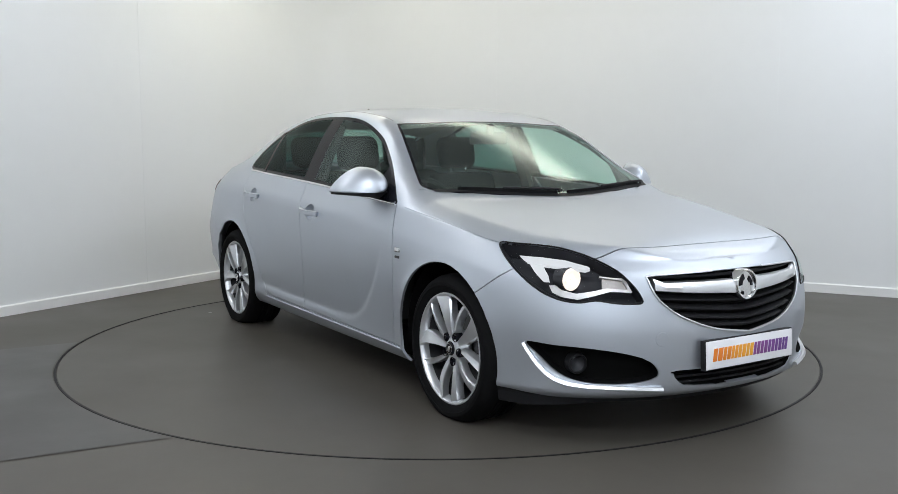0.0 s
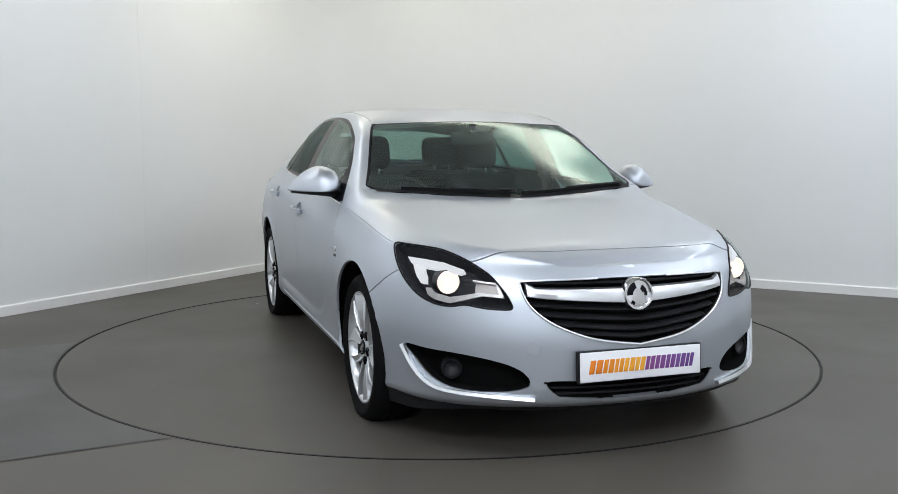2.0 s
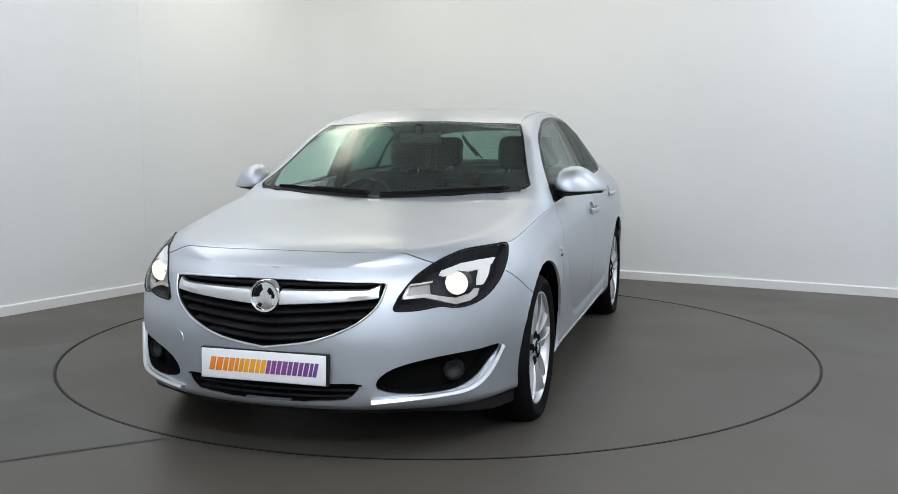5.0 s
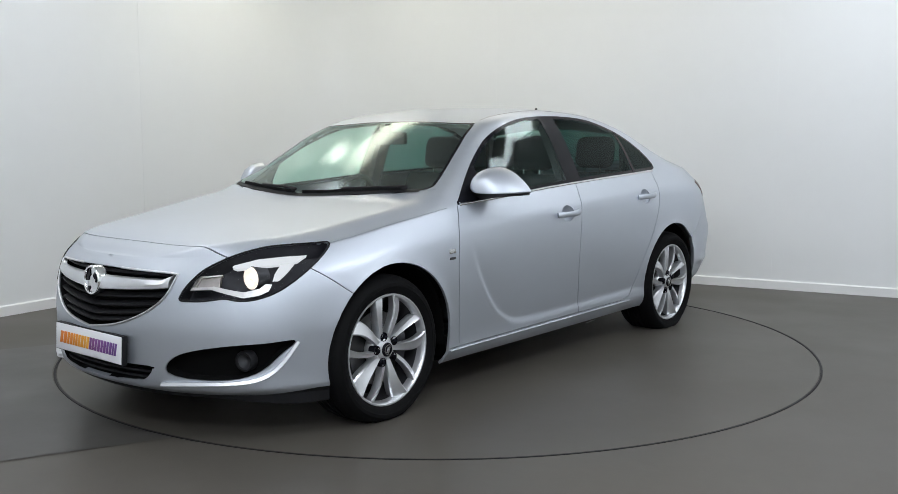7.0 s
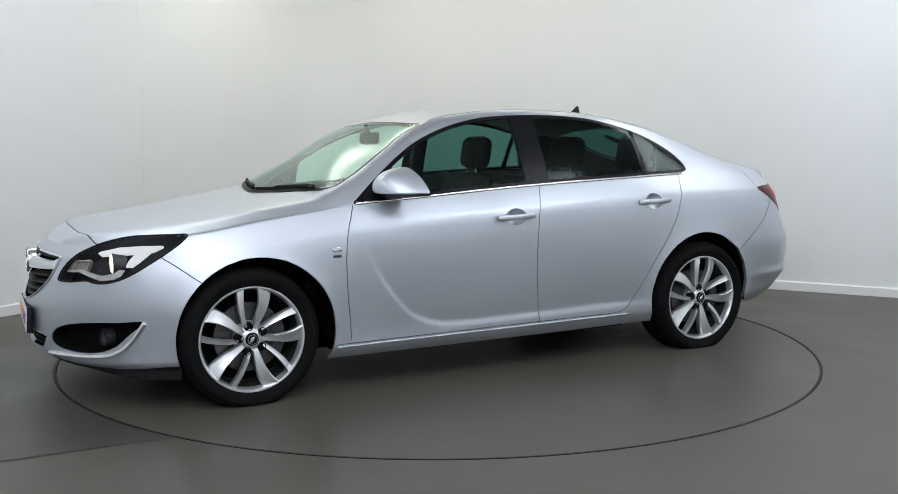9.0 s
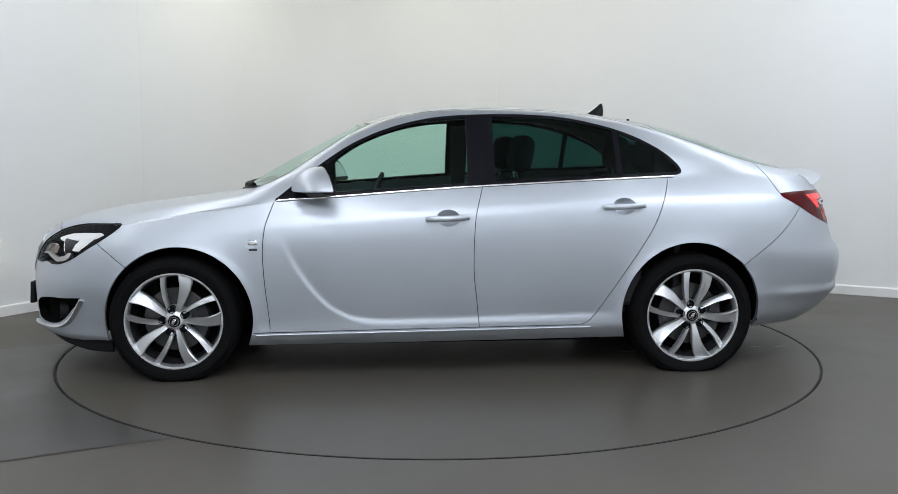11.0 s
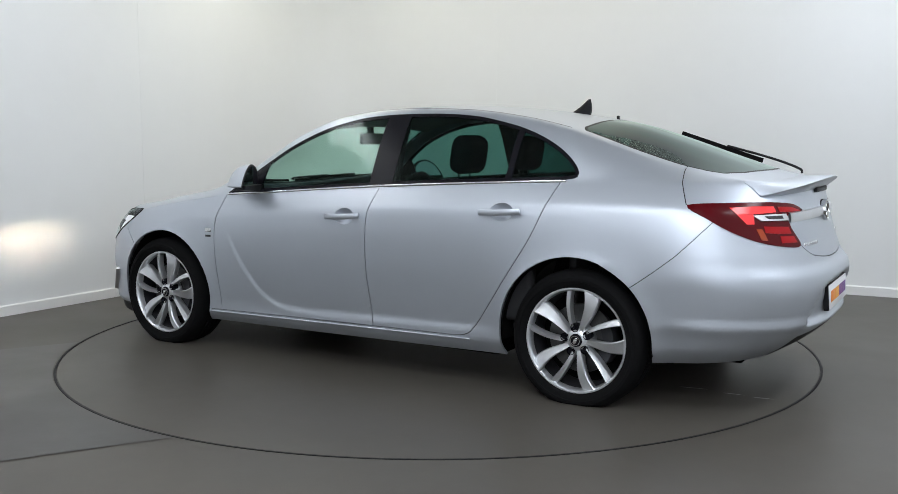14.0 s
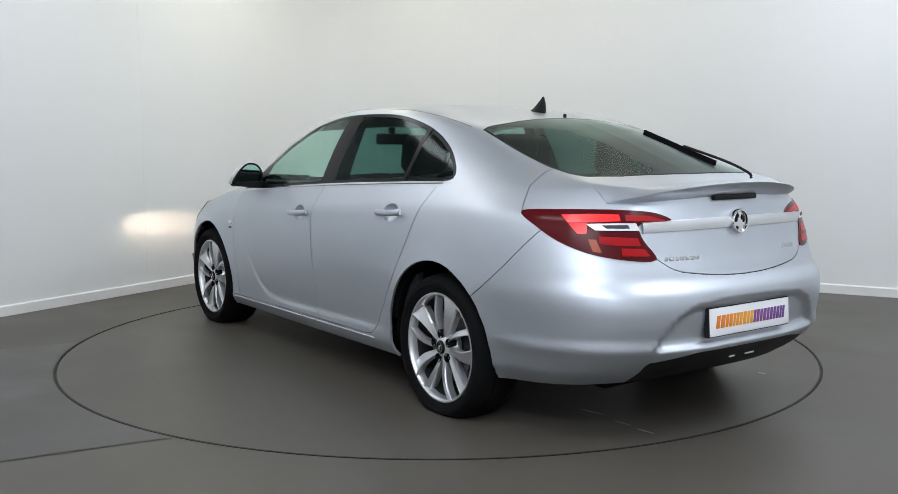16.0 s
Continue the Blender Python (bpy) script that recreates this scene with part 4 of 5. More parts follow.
def on_front(y, z):
    p = hit((4, max(abs(y), 0.002), z), (-1, 0, 0))[0]
    return Vector((p.x, math.copysign(p.y, y), p.z))


def on_rear(y, z):
    p = hit((-4, max(abs(y), 0.002), z), (1, 0, 0))[0]
    return Vector((p.x, math.copysign(p.y, y), p.z))


def on_top(x, y):
    p = hit((x, max(abs(y), 0.002), 3), (0, 0, -1))[0]
    return Vector((p.x, math.copysign(p.y, y), p.z))


def on_nose(a, z):
    """The shell at the angle a round the nose, and its outward normal."""
    w = Vector((math.cos(radians(a)), math.sin(radians(a)), 0))
    return hit(Vector((1.2, 0, z)) + w * 3, -w)


def on_tail(a, z):
    w = Vector((-math.cos(radians(a)), math.sin(radians(a)), 0))
    return hit(Vector((-1.3, 0, z)) + w * 3, -w)


def flip(p, s):
    return Vector((p[0], p[1] * s, p[2]))


def half_width(poly, z):
    ys = np.linspace(0, 0.6, 241)
    inside = inside_distance(poly, ys, np.full(ys.shape, z)) > 0
    return float(ys[inside].max()) if inside.any() else 0.0


def band(name, pts, width, out, mat, parent, s=1, label="", up=(0, 0, 1), n=4):
    """A rounded strip along points on the shell."""
    bm = bmesh.new()
    w, h = width / 2, out
    sec = [(-h * 0.6, -w), (h * 0.7, -w * 0.85), (h, -w * 0.4), (h, w * 0.4), (h * 0.7, w * 0.85), (-h * 0.6, w)]
    sweep(bm, [flip(p, s) for p in spline([tuple(p) for p in pts], n)], sec if s > 0 else [(-a, b) for a, b in sec], up)
    return part(name, bm, mat, parent, label, angle=50)


# ---- front ----
LAMP_HOT = material("lamp_hot", (1, 1, 1), 0.5, emit=(1.0, 0.80, 0.58), strength=150000)
LAMP_SPILL = material("lamp_spill", (1, 1, 1), 0.5, emit=(1.0, 0.70, 0.48), strength=5000)
LAMP_BLACK = varied(material("lamp_black", (0.035, 0.035, 0.040), 0.5), 8, 0.2, 0.05)
LAMP_BLACK.node_tree.nodes["Principled BSDF"].inputs["Specular IOR Level"].default_value = 0.12
LAMP_GLOW = material("lamp_glow", (0.06, 0.06, 0.06), 0.4, emit=(0.92, 0.96, 1.0), strength=0.72)
# emission on projector ring and shade, standing in for the lamp's glare
LAMP_GLARE = material("lamp_glare", (0.1, 0.1, 0.1), 0.3, emit=(1.0, 0.88, 0.76), strength=1.15)
REFLECTOR = varied(material("reflector", (0.36, 0.33, 0.31), 0.45, 0.9), 30, 0.1, 0.05, 0.3, 90)
BEZEL = varied(material("bright_bezel", (0.62, 0.59, 0.57), 0.35, 1.0), 30, 0.08, 0.05)


def filled(name, front, back, mat, parent, label):
    """A thin solid between two like outlines."""
    bm = bmesh.new()
    f, b = [bm.verts.new(p) for p in front], [bm.verts.new(p) for p in back]
    bm.faces.new(f)
    k = len(f)
    for i in range(k):
        bm.faces.new((f[i], b[i], b[(i + 1) % k], f[(i + 1) % k]))
    bmesh.ops.triangulate(bm, faces=[q for q in bm.faces if len(q.verts) > 4])
    return part(name, bm, mat, parent, label, angle=45)


def outline(ring, n=5):
    """A closed outline with straight sides, each cut in n."""
    p = np.array(ring, float)
    return np.concatenate([p[i] + (p[(i + 1) % len(p)] - p[i]) * np.linspace(0, 1, n, endpoint=False)[:, None] for i in range(len(p))])


def nose_strip(name, ring, depth, mat, parent, s, label=""):
    """A solid plate round the nose that fills the outline ring of (angle, height), sunk by depth."""
    hits = [on_nose(a, z) for a, z in outline(ring)]
    return filled(name, [flip(p - n * depth, s) for p, n in hits], [flip(p - n * (depth + 0.02), s) for p, n in hits], mat, parent, label)


def headlamp(s):
    lamp = panel("headlamp", LAMP_BLACK, car, (s,), "lit headlamp in a dark housing", inset=0.080, thick=-0.076)
    lens = panel("lens", LENS, lamp, (s,), "clear plastic lens", key="headlamp", thick=0, offset=0.001)
    lens.visible_shadow = False
    bm = bmesh.new()
    seal = []
    for a, z in np.concatenate([HEADLAMP, HEADLAMP[:1]]):
        p, nrm = on_nose(a / 0.013, z)
        seal.append(flip(p + nrm * 0.001, s))
    sweep(bm, seal, round_section(0.0035, 0.0045, 6), up=(1, 0, 0.3))
    part("lens_seal", bm, BLACK_PLASTIC, lamp, "black edge of the lens")
    # bright daytime strip: upright leg and a top leg that runs inwards
    nose_strip("daylight_strip", [(55.2, 0.769), (49.2, 0.768), (43.4, 0.761), (38.0, 0.740), (37.6, 0.733), (38.6, 0.727), (42.7, 0.733), (48.2, 0.738), (53.0, 0.748)], 0.012, LAMP_GLOW, lamp, s, "glowing white daytime strip")
    nose_strip("daylight_strip", [(52.2, 0.744), (48.6, 0.737), (47.3, 0.701), (46.9, 0.676), (48.2, 0.675), (50.3, 0.707)], 0.012, LAMP_GLOW, lamp, s, "glowing white daytime strip")
    nose_strip("indicator", [(35.0, 0.698), (30.4, 0.688), (29.2, 0.650), (32.0, 0.650), (35.0, 0.652)], 0.030, REFLECTOR, lamp, s, "chromed indicator reflector")
    nose_strip("indicator_frame", [(35.6, 0.706), (30.0, 0.696), (30.3, 0.689), (35.6, 0.699)], 0.018, BEZEL, lamp, s, "chrome indicator frame")
    nose_strip("indicator_frame", [(30.0, 0.696), (28.6, 0.644), (29.3, 0.643), (30.5, 0.690)], 0.018, BEZEL, lamp, s, "chrome indicator frame")
    for ring in ([(28.6, 0.638), (33.3, 0.643), (34.0, 0.656), (28.8, 0.649)], [(33.3, 0.643), (36.6, 0.626), (40.4, 0.608), (40.6, 0.632), (37.2, 0.643), (34.0, 0.656)], [(40.4, 0.608), (44.0, 0.617), (46.0, 0.633), (46.8, 0.660), (45.3, 0.662), (44.0, 0.645), (40.6, 0.632)]):
        nose_strip("bezel", ring, 0.014, BEZEL, lamp, s, "bright chrome bezel")
    p, nrm = on_nose(41.2, 0.680)
    eye = flip(p, s) + Vector((-0.098, -0.022 * s, 0))
    m = Matrix.Translation(eye) @ pose(0, 0, 0, 0, 0, -90) @ pose(0, 0, 0, -0.6, 0, 0)
    bm = bmesh.new()
    lathe(bm, [(0.0005, -0.002), (0.030, 0.0), (0.042, 0.020), (0.046, 0.058), (0.049, 0.060), (0.049, 0.0), (0.030, -0.010), (0.0005, -0.012)], 32, m)
    part("projector", bm, ALLOY_DARK, lamp, "dark projector bowl")
    bm = bmesh.new()
    lathe(bm, [(0.020, 0.056), (0.028, 0.064), (0.038, 0.066), (0.046, 0.060), (0.047, 0.048)], 32, m)
    part("projector_ring", bm, LAMP_GLARE, lamp, "glowing warm projector ring")
    bm = bmesh.new()
    box(bm, -0.006, 0.006, 0.002, 0.004, 0.001, 0.0022, 0.0, m)
    part("bulb", bm, LAMP_HOT, lamp, "bright warm-white lamp")
    # weaker second emitter, added to give the beam a soft lower tail
    bm = bmesh.new()
    box(bm, -0.020, 0.020, -0.001, 0.001, 0.001, 0.014, 0.0, m)
    part("bulb_glass", bm, LAMP_SPILL, lamp, "glowing bulb glass")
    # the shade that gives the beam its level upper edge
    bm = bmesh.new()
    r = 0.047
    high, lowest = math.asin(0.001 / r), math.asin(-0.007 / r)
    upper = [(r * math.cos(a), r * math.sin(a)) for a in np.linspace(high, math.pi - high, 17)]
    lower = [(r * math.cos(a), r * math.sin(a)) for a in np.linspace(math.pi - lowest, 2 * math.pi + lowest, 17)]
    for ring in (upper, lower, [(0.016, -0.007), (r, -0.007), (r, 0.001), (0.016, 0.001)], [(-r, -0.007), (-0.016, -0.007), (-0.016, 0.001), (-r, 0.001)]):
        bm.faces.new([bm.verts.new((x, 0.050, z)) for x, z in ring])
    bmesh.ops.solidify(bm, geom=bm.faces[:], thickness=0.002)
    bmesh.ops.transform(bm, verts=bm.verts, matrix=m)
    part("beam_shade", bm, LAMP_GLARE, lamp, "glowing beam shade")


def grille():
    bm = bmesh.new()
    rim = spline([(y, z) for y, z in GRILLE[1:-1]], 2)
    pts = [on_front(y, z) + Vector((0.002, 0, 0)) for y, z in rim]
    pts = pts + [flip(p, -1) for p in pts[::-1]]
    sweep(bm, pts, round_section(0.0045, 0.006, 8), up=(1, 0, 0))
    part("grille_surround", bm, SATIN, car, "satin silver grille surround")
    for z0, drop in ((0.606, 0.026), (0.570, 0.028), (0.534, 0.028), (0.502, 0.022), (0.694, 0.004)):
        w = half_width(GRILLE, z0 + drop * 0.3) - 0.012
        bm = bmesh.new()
        path = []
        for y in np.linspace(-w, w, 25):
            q = on_front(y, z0 - drop * (1 - abs(y / max(w, 0.01)) ** 1.3) + drop * 0.3)
            path.append(q + Vector((-0.028, 0, 0)))
        sweep(bm, path, [(-0.018, -0.010), (0.006, -0.013), (0.016, -0.006), (0.016, 0.000), (-0.010, 0.010), (-0.018, 0.010)][::-1])
        part("grille_bar", bm, BLACK_PLASTIC, car, "black grille bar", angle=30)
    # chrome wing bar, deep at the emblem and hooked up at its ends
    for s in (1, -1):
        bm = bmesh.new()
        rows = []
        for i, y in enumerate(np.linspace(0.03, 0.428, 22)):
            t = i / 21
            top = 0.672 + 0.004 * t + 0.018 * max(0, t - 0.90) / 0.10
            low = 0.611 + 0.024 * t + 0.006 * t ** 6
            row = []
            for z, out in ((low, -0.012), (low + 0.004, 0.004), ((low + top) / 2, 0.010), (top - 0.005, 0.004), (top, -0.012)):
                q = on_front(y, z) + Vector((out, 0, 0))
                row.append(bm.verts.new(flip(q, s)))
            rows.append(row)
        for a, b in zip(rows, rows[1:]):
            for k in range(4):
                bm.faces.new((a[k], a[k + 1], b[k + 1], b[k]))
        bm.faces.new(rows[-1])
        part("chrome_bar", bm, SATIN, car, "bright satin chrome wing bar", angle=35)


def emblem(center, way, r, parent):
    """A round chrome emblem with a plain dark field and a bright slanted shape."""
    m = Matrix.Translation(center) @ Vector(way).to_track_quat("Y", "Z").to_matrix().to_4x4()
    bm = bmesh.new()
    lathe(bm, [(r * 0.80, 0.004), (r * 0.84, 0.012), (r * 0.94, 0.013), (r, 0.006), (r, -0.03), (r * 0.80, -0.03)], 48, m)
    e = part("emblem", bm, CHROME, parent, "round chrome emblem with a plain mark")
    bm = bmesh.new()
    lathe(bm, [(0.0005, 0.006), (r * 0.45, 0.005), (r * 0.81, 0.003)], 40, m)
    part("emblem_field", bm, CHROME, e, "bright emblem field")
    # plain dark sickle and notches in the field
    for a0, a1, inner, outer in ((14, 64, 0.30, 0.58), (-14, 14, 0.44, 0.60), (112, 186, 0.38, 0.76), (226, 246, 0.54, 0.74)):
        bm = bmesh.new()
        lathe(bm, [(r * inner, 0.0055), (r * inner, 0.0085), (r * outer, 0.0065), (r * outer, 0.003)], 10, m, 180 - a1, 180 - a0)
        part("emblem_mark", bm, GLOSS_BLACK, e, "plain dark mark")


PLATE_WHITE = varied(material("plate_white", (0.80, 0.80, 0.82), 0.3, coat=0.3), 5, 0.02)
ORANGES = [material("plate_orange", c, 0.4) for c in ((0.72, 0.20, 0.015), (0.74, 0.24, 0.015), (0.76, 0.28, 0.015), (0.78, 0.33, 0.02), (0.78, 0.36, 0.03))]
PURPLES = [material("plate_purple", c, 0.4) for c in ((0.20, 0.055, 0.22), (0.19, 0.055, 0.23), (0.17, 0.055, 0.24), (0.15, 0.055, 0.24), (0.13, 0.05, 0.23))]


def plate(m, parent, width=0.524, height=0.114):
    m = m @ Matrix.Diagonal((-1, 1, 1, 1))
    bm = bmesh.new()
    box(bm, -width / 2 - 0.006, width / 2 + 0.006, -0.02, 0.004, -height / 2 - 0.004, height / 2 + 0.004, 0.004, m)
    holder = part("plate_holder", bm, BLACK_PLASTIC, parent, "black plate holder")
    bm = bmesh.new()
    box(bm, -width / 2, width / 2, 0.003, 0.008, -height / 2, height / 2, 0.003, m)
    part("plate", bm, PLATE_WHITE, holder, "white plate with orange and purple bars")
    widths = [0.056, 0.046, 0.038, 0.046, 0.042, 0.040, 0.044, 0.042, 0.042, 0.034]
    x = -0.222
    lean = Matrix.Identity(4)
    lean[0][2] = 0.20
    for i, w in enumerate(widths):
        bm = bmesh.new()
        h = 0.026
        # two plain leaning bars, the second a little wider
        box(bm, x, x + w * 0.40, 0.0075, 0.0095, -h, h, 0.001, m @ lean)
        box(bm, x + w * 0.50, x + w * 0.96, 0.0075, 0.0095, -h, h, 0.001, m @ lean)
        part("plate_bar", bm, (ORANGES if i < 5 else PURPLES)[i % 5], holder)
        x += w + 0.0025


def front_end():
    grille()
    c = on_front(0.002, 0.648)
    emblem(Vector((c.x + 0.006, 0, 0.646)), (1, 0, 0.06), 0.064, car)
    c = on_front(0.002, 0.385)
    plate(Matrix.Translation((c.x + 0.008, 0, 0.381)) @ pose(0, 0, 0, 0, 0, -90) @ pose(0, 0, 0, 3, 0, 0), car)
    for z0 in (0.268, 0.292):
        w = half_width(INTAKE, z0) - 0.01
        bm = bmesh.new()
        sweep(bm, [on_front(y, z0) + Vector((-0.03, 0, 0)) for y in np.linspace(-w, w, 21)], [(-0.012, -0.005), (0.012, -0.004), (0.012, 0.004), (-0.012, 0.005)])
        part("intake_bar", bm, BLACK_PLASTIC, car, "black intake bar", angle=30)
    for s in (1, -1):
        headlamp(s)
        # chrome blade under the fog recess
        path = []
        for a, z in ((52.2, 0.422), (50.8, 0.385), (48.8, 0.338), (46.3, 0.298), (43.4, 0.274), (40, 0.264), (35, 0.260), (29, 0.256), (22, 0.248)):
            p, nrm = on_nose(a, z)
            path.append(p + nrm * 0.007)
        band("chrome_blade", path, 0.028, 0.010, SATIN, car, s, "satin chrome bumper blade", up=(0.7, 0.7, 0.3) if s > 0 else (0.7, -0.7, 0.3))
        p, nrm = on_nose(40.5, 0.342)
        m = Matrix.Translation(flip(p - nrm * 0.040, s)) @ pose(0, 0, 0, 0, 0, -90 + 18 * s)
        bm = bmesh.new()
        lathe(bm, [(0.030, 0.002), (0.034, 0.012), (0.039, 0.012), (0.043, 0.002), (0.043, -0.03)], 28, m)
        fog = part("fog_lamp", bm, BLACK_PLASTIC, car, "round fog lamp, switched off")
        bm = bmesh.new()
        lathe(bm, [(0.001, -0.018), (0.014, -0.014), (0.026, -0.004), (0.031, 0.004)], 28, m)
        part("fog_reflector", bm, ALLOY_DARK, fog, "dull reflector bowl")
        bm = bmesh.new()
        lathe(bm, [(0.001, 0.010), (0.02, 0.009), (0.032, 0.005)], 28, m)
        part("fog_lens", bm, LENS, fog, "clear round lens").visible_shadow = False
        # black lip under the bumper
        bm = bmesh.new()
        rows = []
        for a in np.linspace(60, 0, 21):
            p, nrm = on_nose(a, 0.212)
            drop = 0.016 + 0.042 * min(1, max(0, (a - 34) / 18))
            p, out = flip(p, s), flip(Vector((nrm.x, nrm.y, 0)).normalized(), s)
            rows.append([bm.verts.new(p - out * d + Vector((0, 0, h))) for d, h in ((0.010, 0.0), (0.016, -drop), (0.024, -drop - 0.006), (0.034, -drop), (0.034, 0.0))])
        for p, q in zip(rows, rows[1:]):
            for k in range(5):
                bm.faces.new((p[k], p[(k + 1) % 5], q[(k + 1) % 5], q[k]))
        bm.faces.new(rows[0])
        part("air_dam", bm, BLACK_PLASTIC, car, "black rubber air dam", angle=40)
    # tow eye cover
    p = on_front(-0.415, 0.452)
    q, nrm = hit((4, 0.415, 0.452), (-1, 0, 0))
    m = Matrix.Translation(p) @ flip(nrm, -1).to_track_quat("Y", "Z").to_matrix().to_4x4()
    bm = bmesh.new()
    lathe(bm, [(0.001, 0.0012), (0.0275, 0.0012), (0.029, -0.002)], 28, m)
    part("tow_eye_cover", bm, PAINT, car)


front_end()


# ---- sides ----
MIRROR_SILVER = material("mirror_silver", (0.8, 0.82, 0.84), 0.02, 1.0)
MIRROR_SHIFT = (0.095, 0, -0.024)


def mirror(s):
    """Door mirror: painted cap, dark foot and glass."""
    outline_pts = spline([(0.812, 1.026), (0.818, 1.070), (0.850, 1.104), (0.902, 1.116), (0.948, 1.100), (0.995, 1.062), (1.030, 1.016), (1.028, 1.002), (0.985, 0.999), (0.92, 1.000), (0.840, 1.003)], 5, closed=True)
    outline_scale = 1.13
    outline_pts = [(0.94 + (p[0] - 0.925) * outline_scale, 1.002 + (p[1] - 1.0) * 1.10) for p in outline_pts]
    mid = np.array([0.930, 1.005])
    bm = bmesh.new()
    rows = []
    for i in range(9):
        a = radians(88) * i / 8
        shrink, x = math.cos(a) ** 0.75, 0.530 + 0.150 * math.sin(a)
        cols = [(mid[0] + (p[0] - mid[0]) * shrink, mid[1] + (p[1] - mid[1]) * shrink) for p in outline_pts]
        rows.append([bm.verts.new((x - 0.42 * (y - 0.85), y * s, z)) for y, z in cols])
    k = len(outline_pts)
    for a, b in zip(rows, rows[1:]):
        for i in range(k):
            bm.faces.new((a[i], a[(i + 1) % k], b[(i + 1) % k], b[i]))
    bm.faces.new(rows[-1])
    bm.faces.new(rows[0])
    bmesh.ops.translate(bm, verts=bm.verts, vec=MIRROR_SHIFT)
    cap = part("door_mirror", bm, PAINT, car, "silver door mirror with a black foot", angle=50)
    bm = bmesh.new()
    rows = []
    for i in range(9):
        t = i / 8
        y = 0.800 + 0.245 * t
        w = 0.050 + 0.048 * math.sin(math.pi * min(1, t * 0.9 + 0.1))
        z0 = 0.962 + 0.030 * t ** 0.7
        rows.append([bm.verts.new((0.545 - 0.085 * t + x, y * s, z)) for x, z in ((-0.035, 1.012), (-0.03, z0), (w * 0.5, z0), (w, 1.004), (w * 0.9, 1.016), (0.0, 1.016))])
    for a, b in zip(rows, rows[1:]):
        for k in range(6):
            bm.faces.new((a[k], a[(k + 1) % 6], b[(k + 1) % 6], b[k]))
    bm.faces.new(rows[0])
    bm.faces.new(rows[-1])
    bmesh.ops.translate(bm, verts=bm.verts, vec=MIRROR_SHIFT)
    part("mirror_foot", bm, BLACK_PLASTIC, cap, "black mirror foot", angle=45)
    centre = np.array([0.938, 1.055])
    for name, size, x0, x1, mat, note in (("mirror_housing", 0.985, 0.526, 0.531, BLACK_PLASTIC, "black mirror housing"), ("mirror_glass", 0.84, 0.522, 0.527, MIRROR_SILVER, "mirror glass")):
        ring = [centre + (np.array(p) - centre) * size for p in outline_pts]
        face, rear = ([Vector((x - 0.42 * (p[0] - 0.85), p[0] * s, p[1])) + Vector(MIRROR_SHIFT) for p in ring] for x in (x0, x1))
        filled(name, face, rear, mat, cap, note)


def handle(x, z, s, door):
    p = on_side(x, z)
    bm = bmesh.new()
    path = [(x + 0.105, p.y + 0.010, z - 0.004), (x + 0.07, p.y + 0.026, z - 0.001), (x, p.y + 0.032, z), (x - 0.07, p.y + 0.028, z + 0.004), (x - 0.115, p.y + 0.012, z + 0.008)]
    sec = [(-0.009, -0.012), (0.004, -0.016), (0.009, -0.008), (0.009, 0.008), (0.004, 0.014), (-0.009, 0.012)]
    sweep(bm, [flip(q, s) for q in spline(path, 5)], sec, up=(0, 0, 1))
    part("door_handle", bm, PAINT, door, "silver pull handle", angle=50)
    bm = bmesh.new()
    rings = []
    for i in range(6):
        r = 1.04 - i * 0.2
        row = []
        for k in range(24):
            a = 2 * math.pi * k / 24
            q = on_side(x + CUP[0] * r * math.cos(a) - 0.01, z + CUP[1] * r * math.sin(a))
            row.append(bm.verts.new(flip((q.x, q.y - 0.001 - 0.028 * (1 - min(1, r) ** 2), q.z), s)))
        rings.append(row)
    for p, q in zip(rings, rings[1:]):
        for k in range(24):
            bm.faces.new((p[k], p[(k + 1) % 24], q[(k + 1) % 24], q[k]))
    bm.faces.new(rings[-1])
    part("handle_cup", bm, PAINT, door, "hollow behind the handle", angle=60)


ROOF_STRIP = varied(material("roof_strip", (0.22, 0.23, 0.24), 0.5), 12, 0.1)


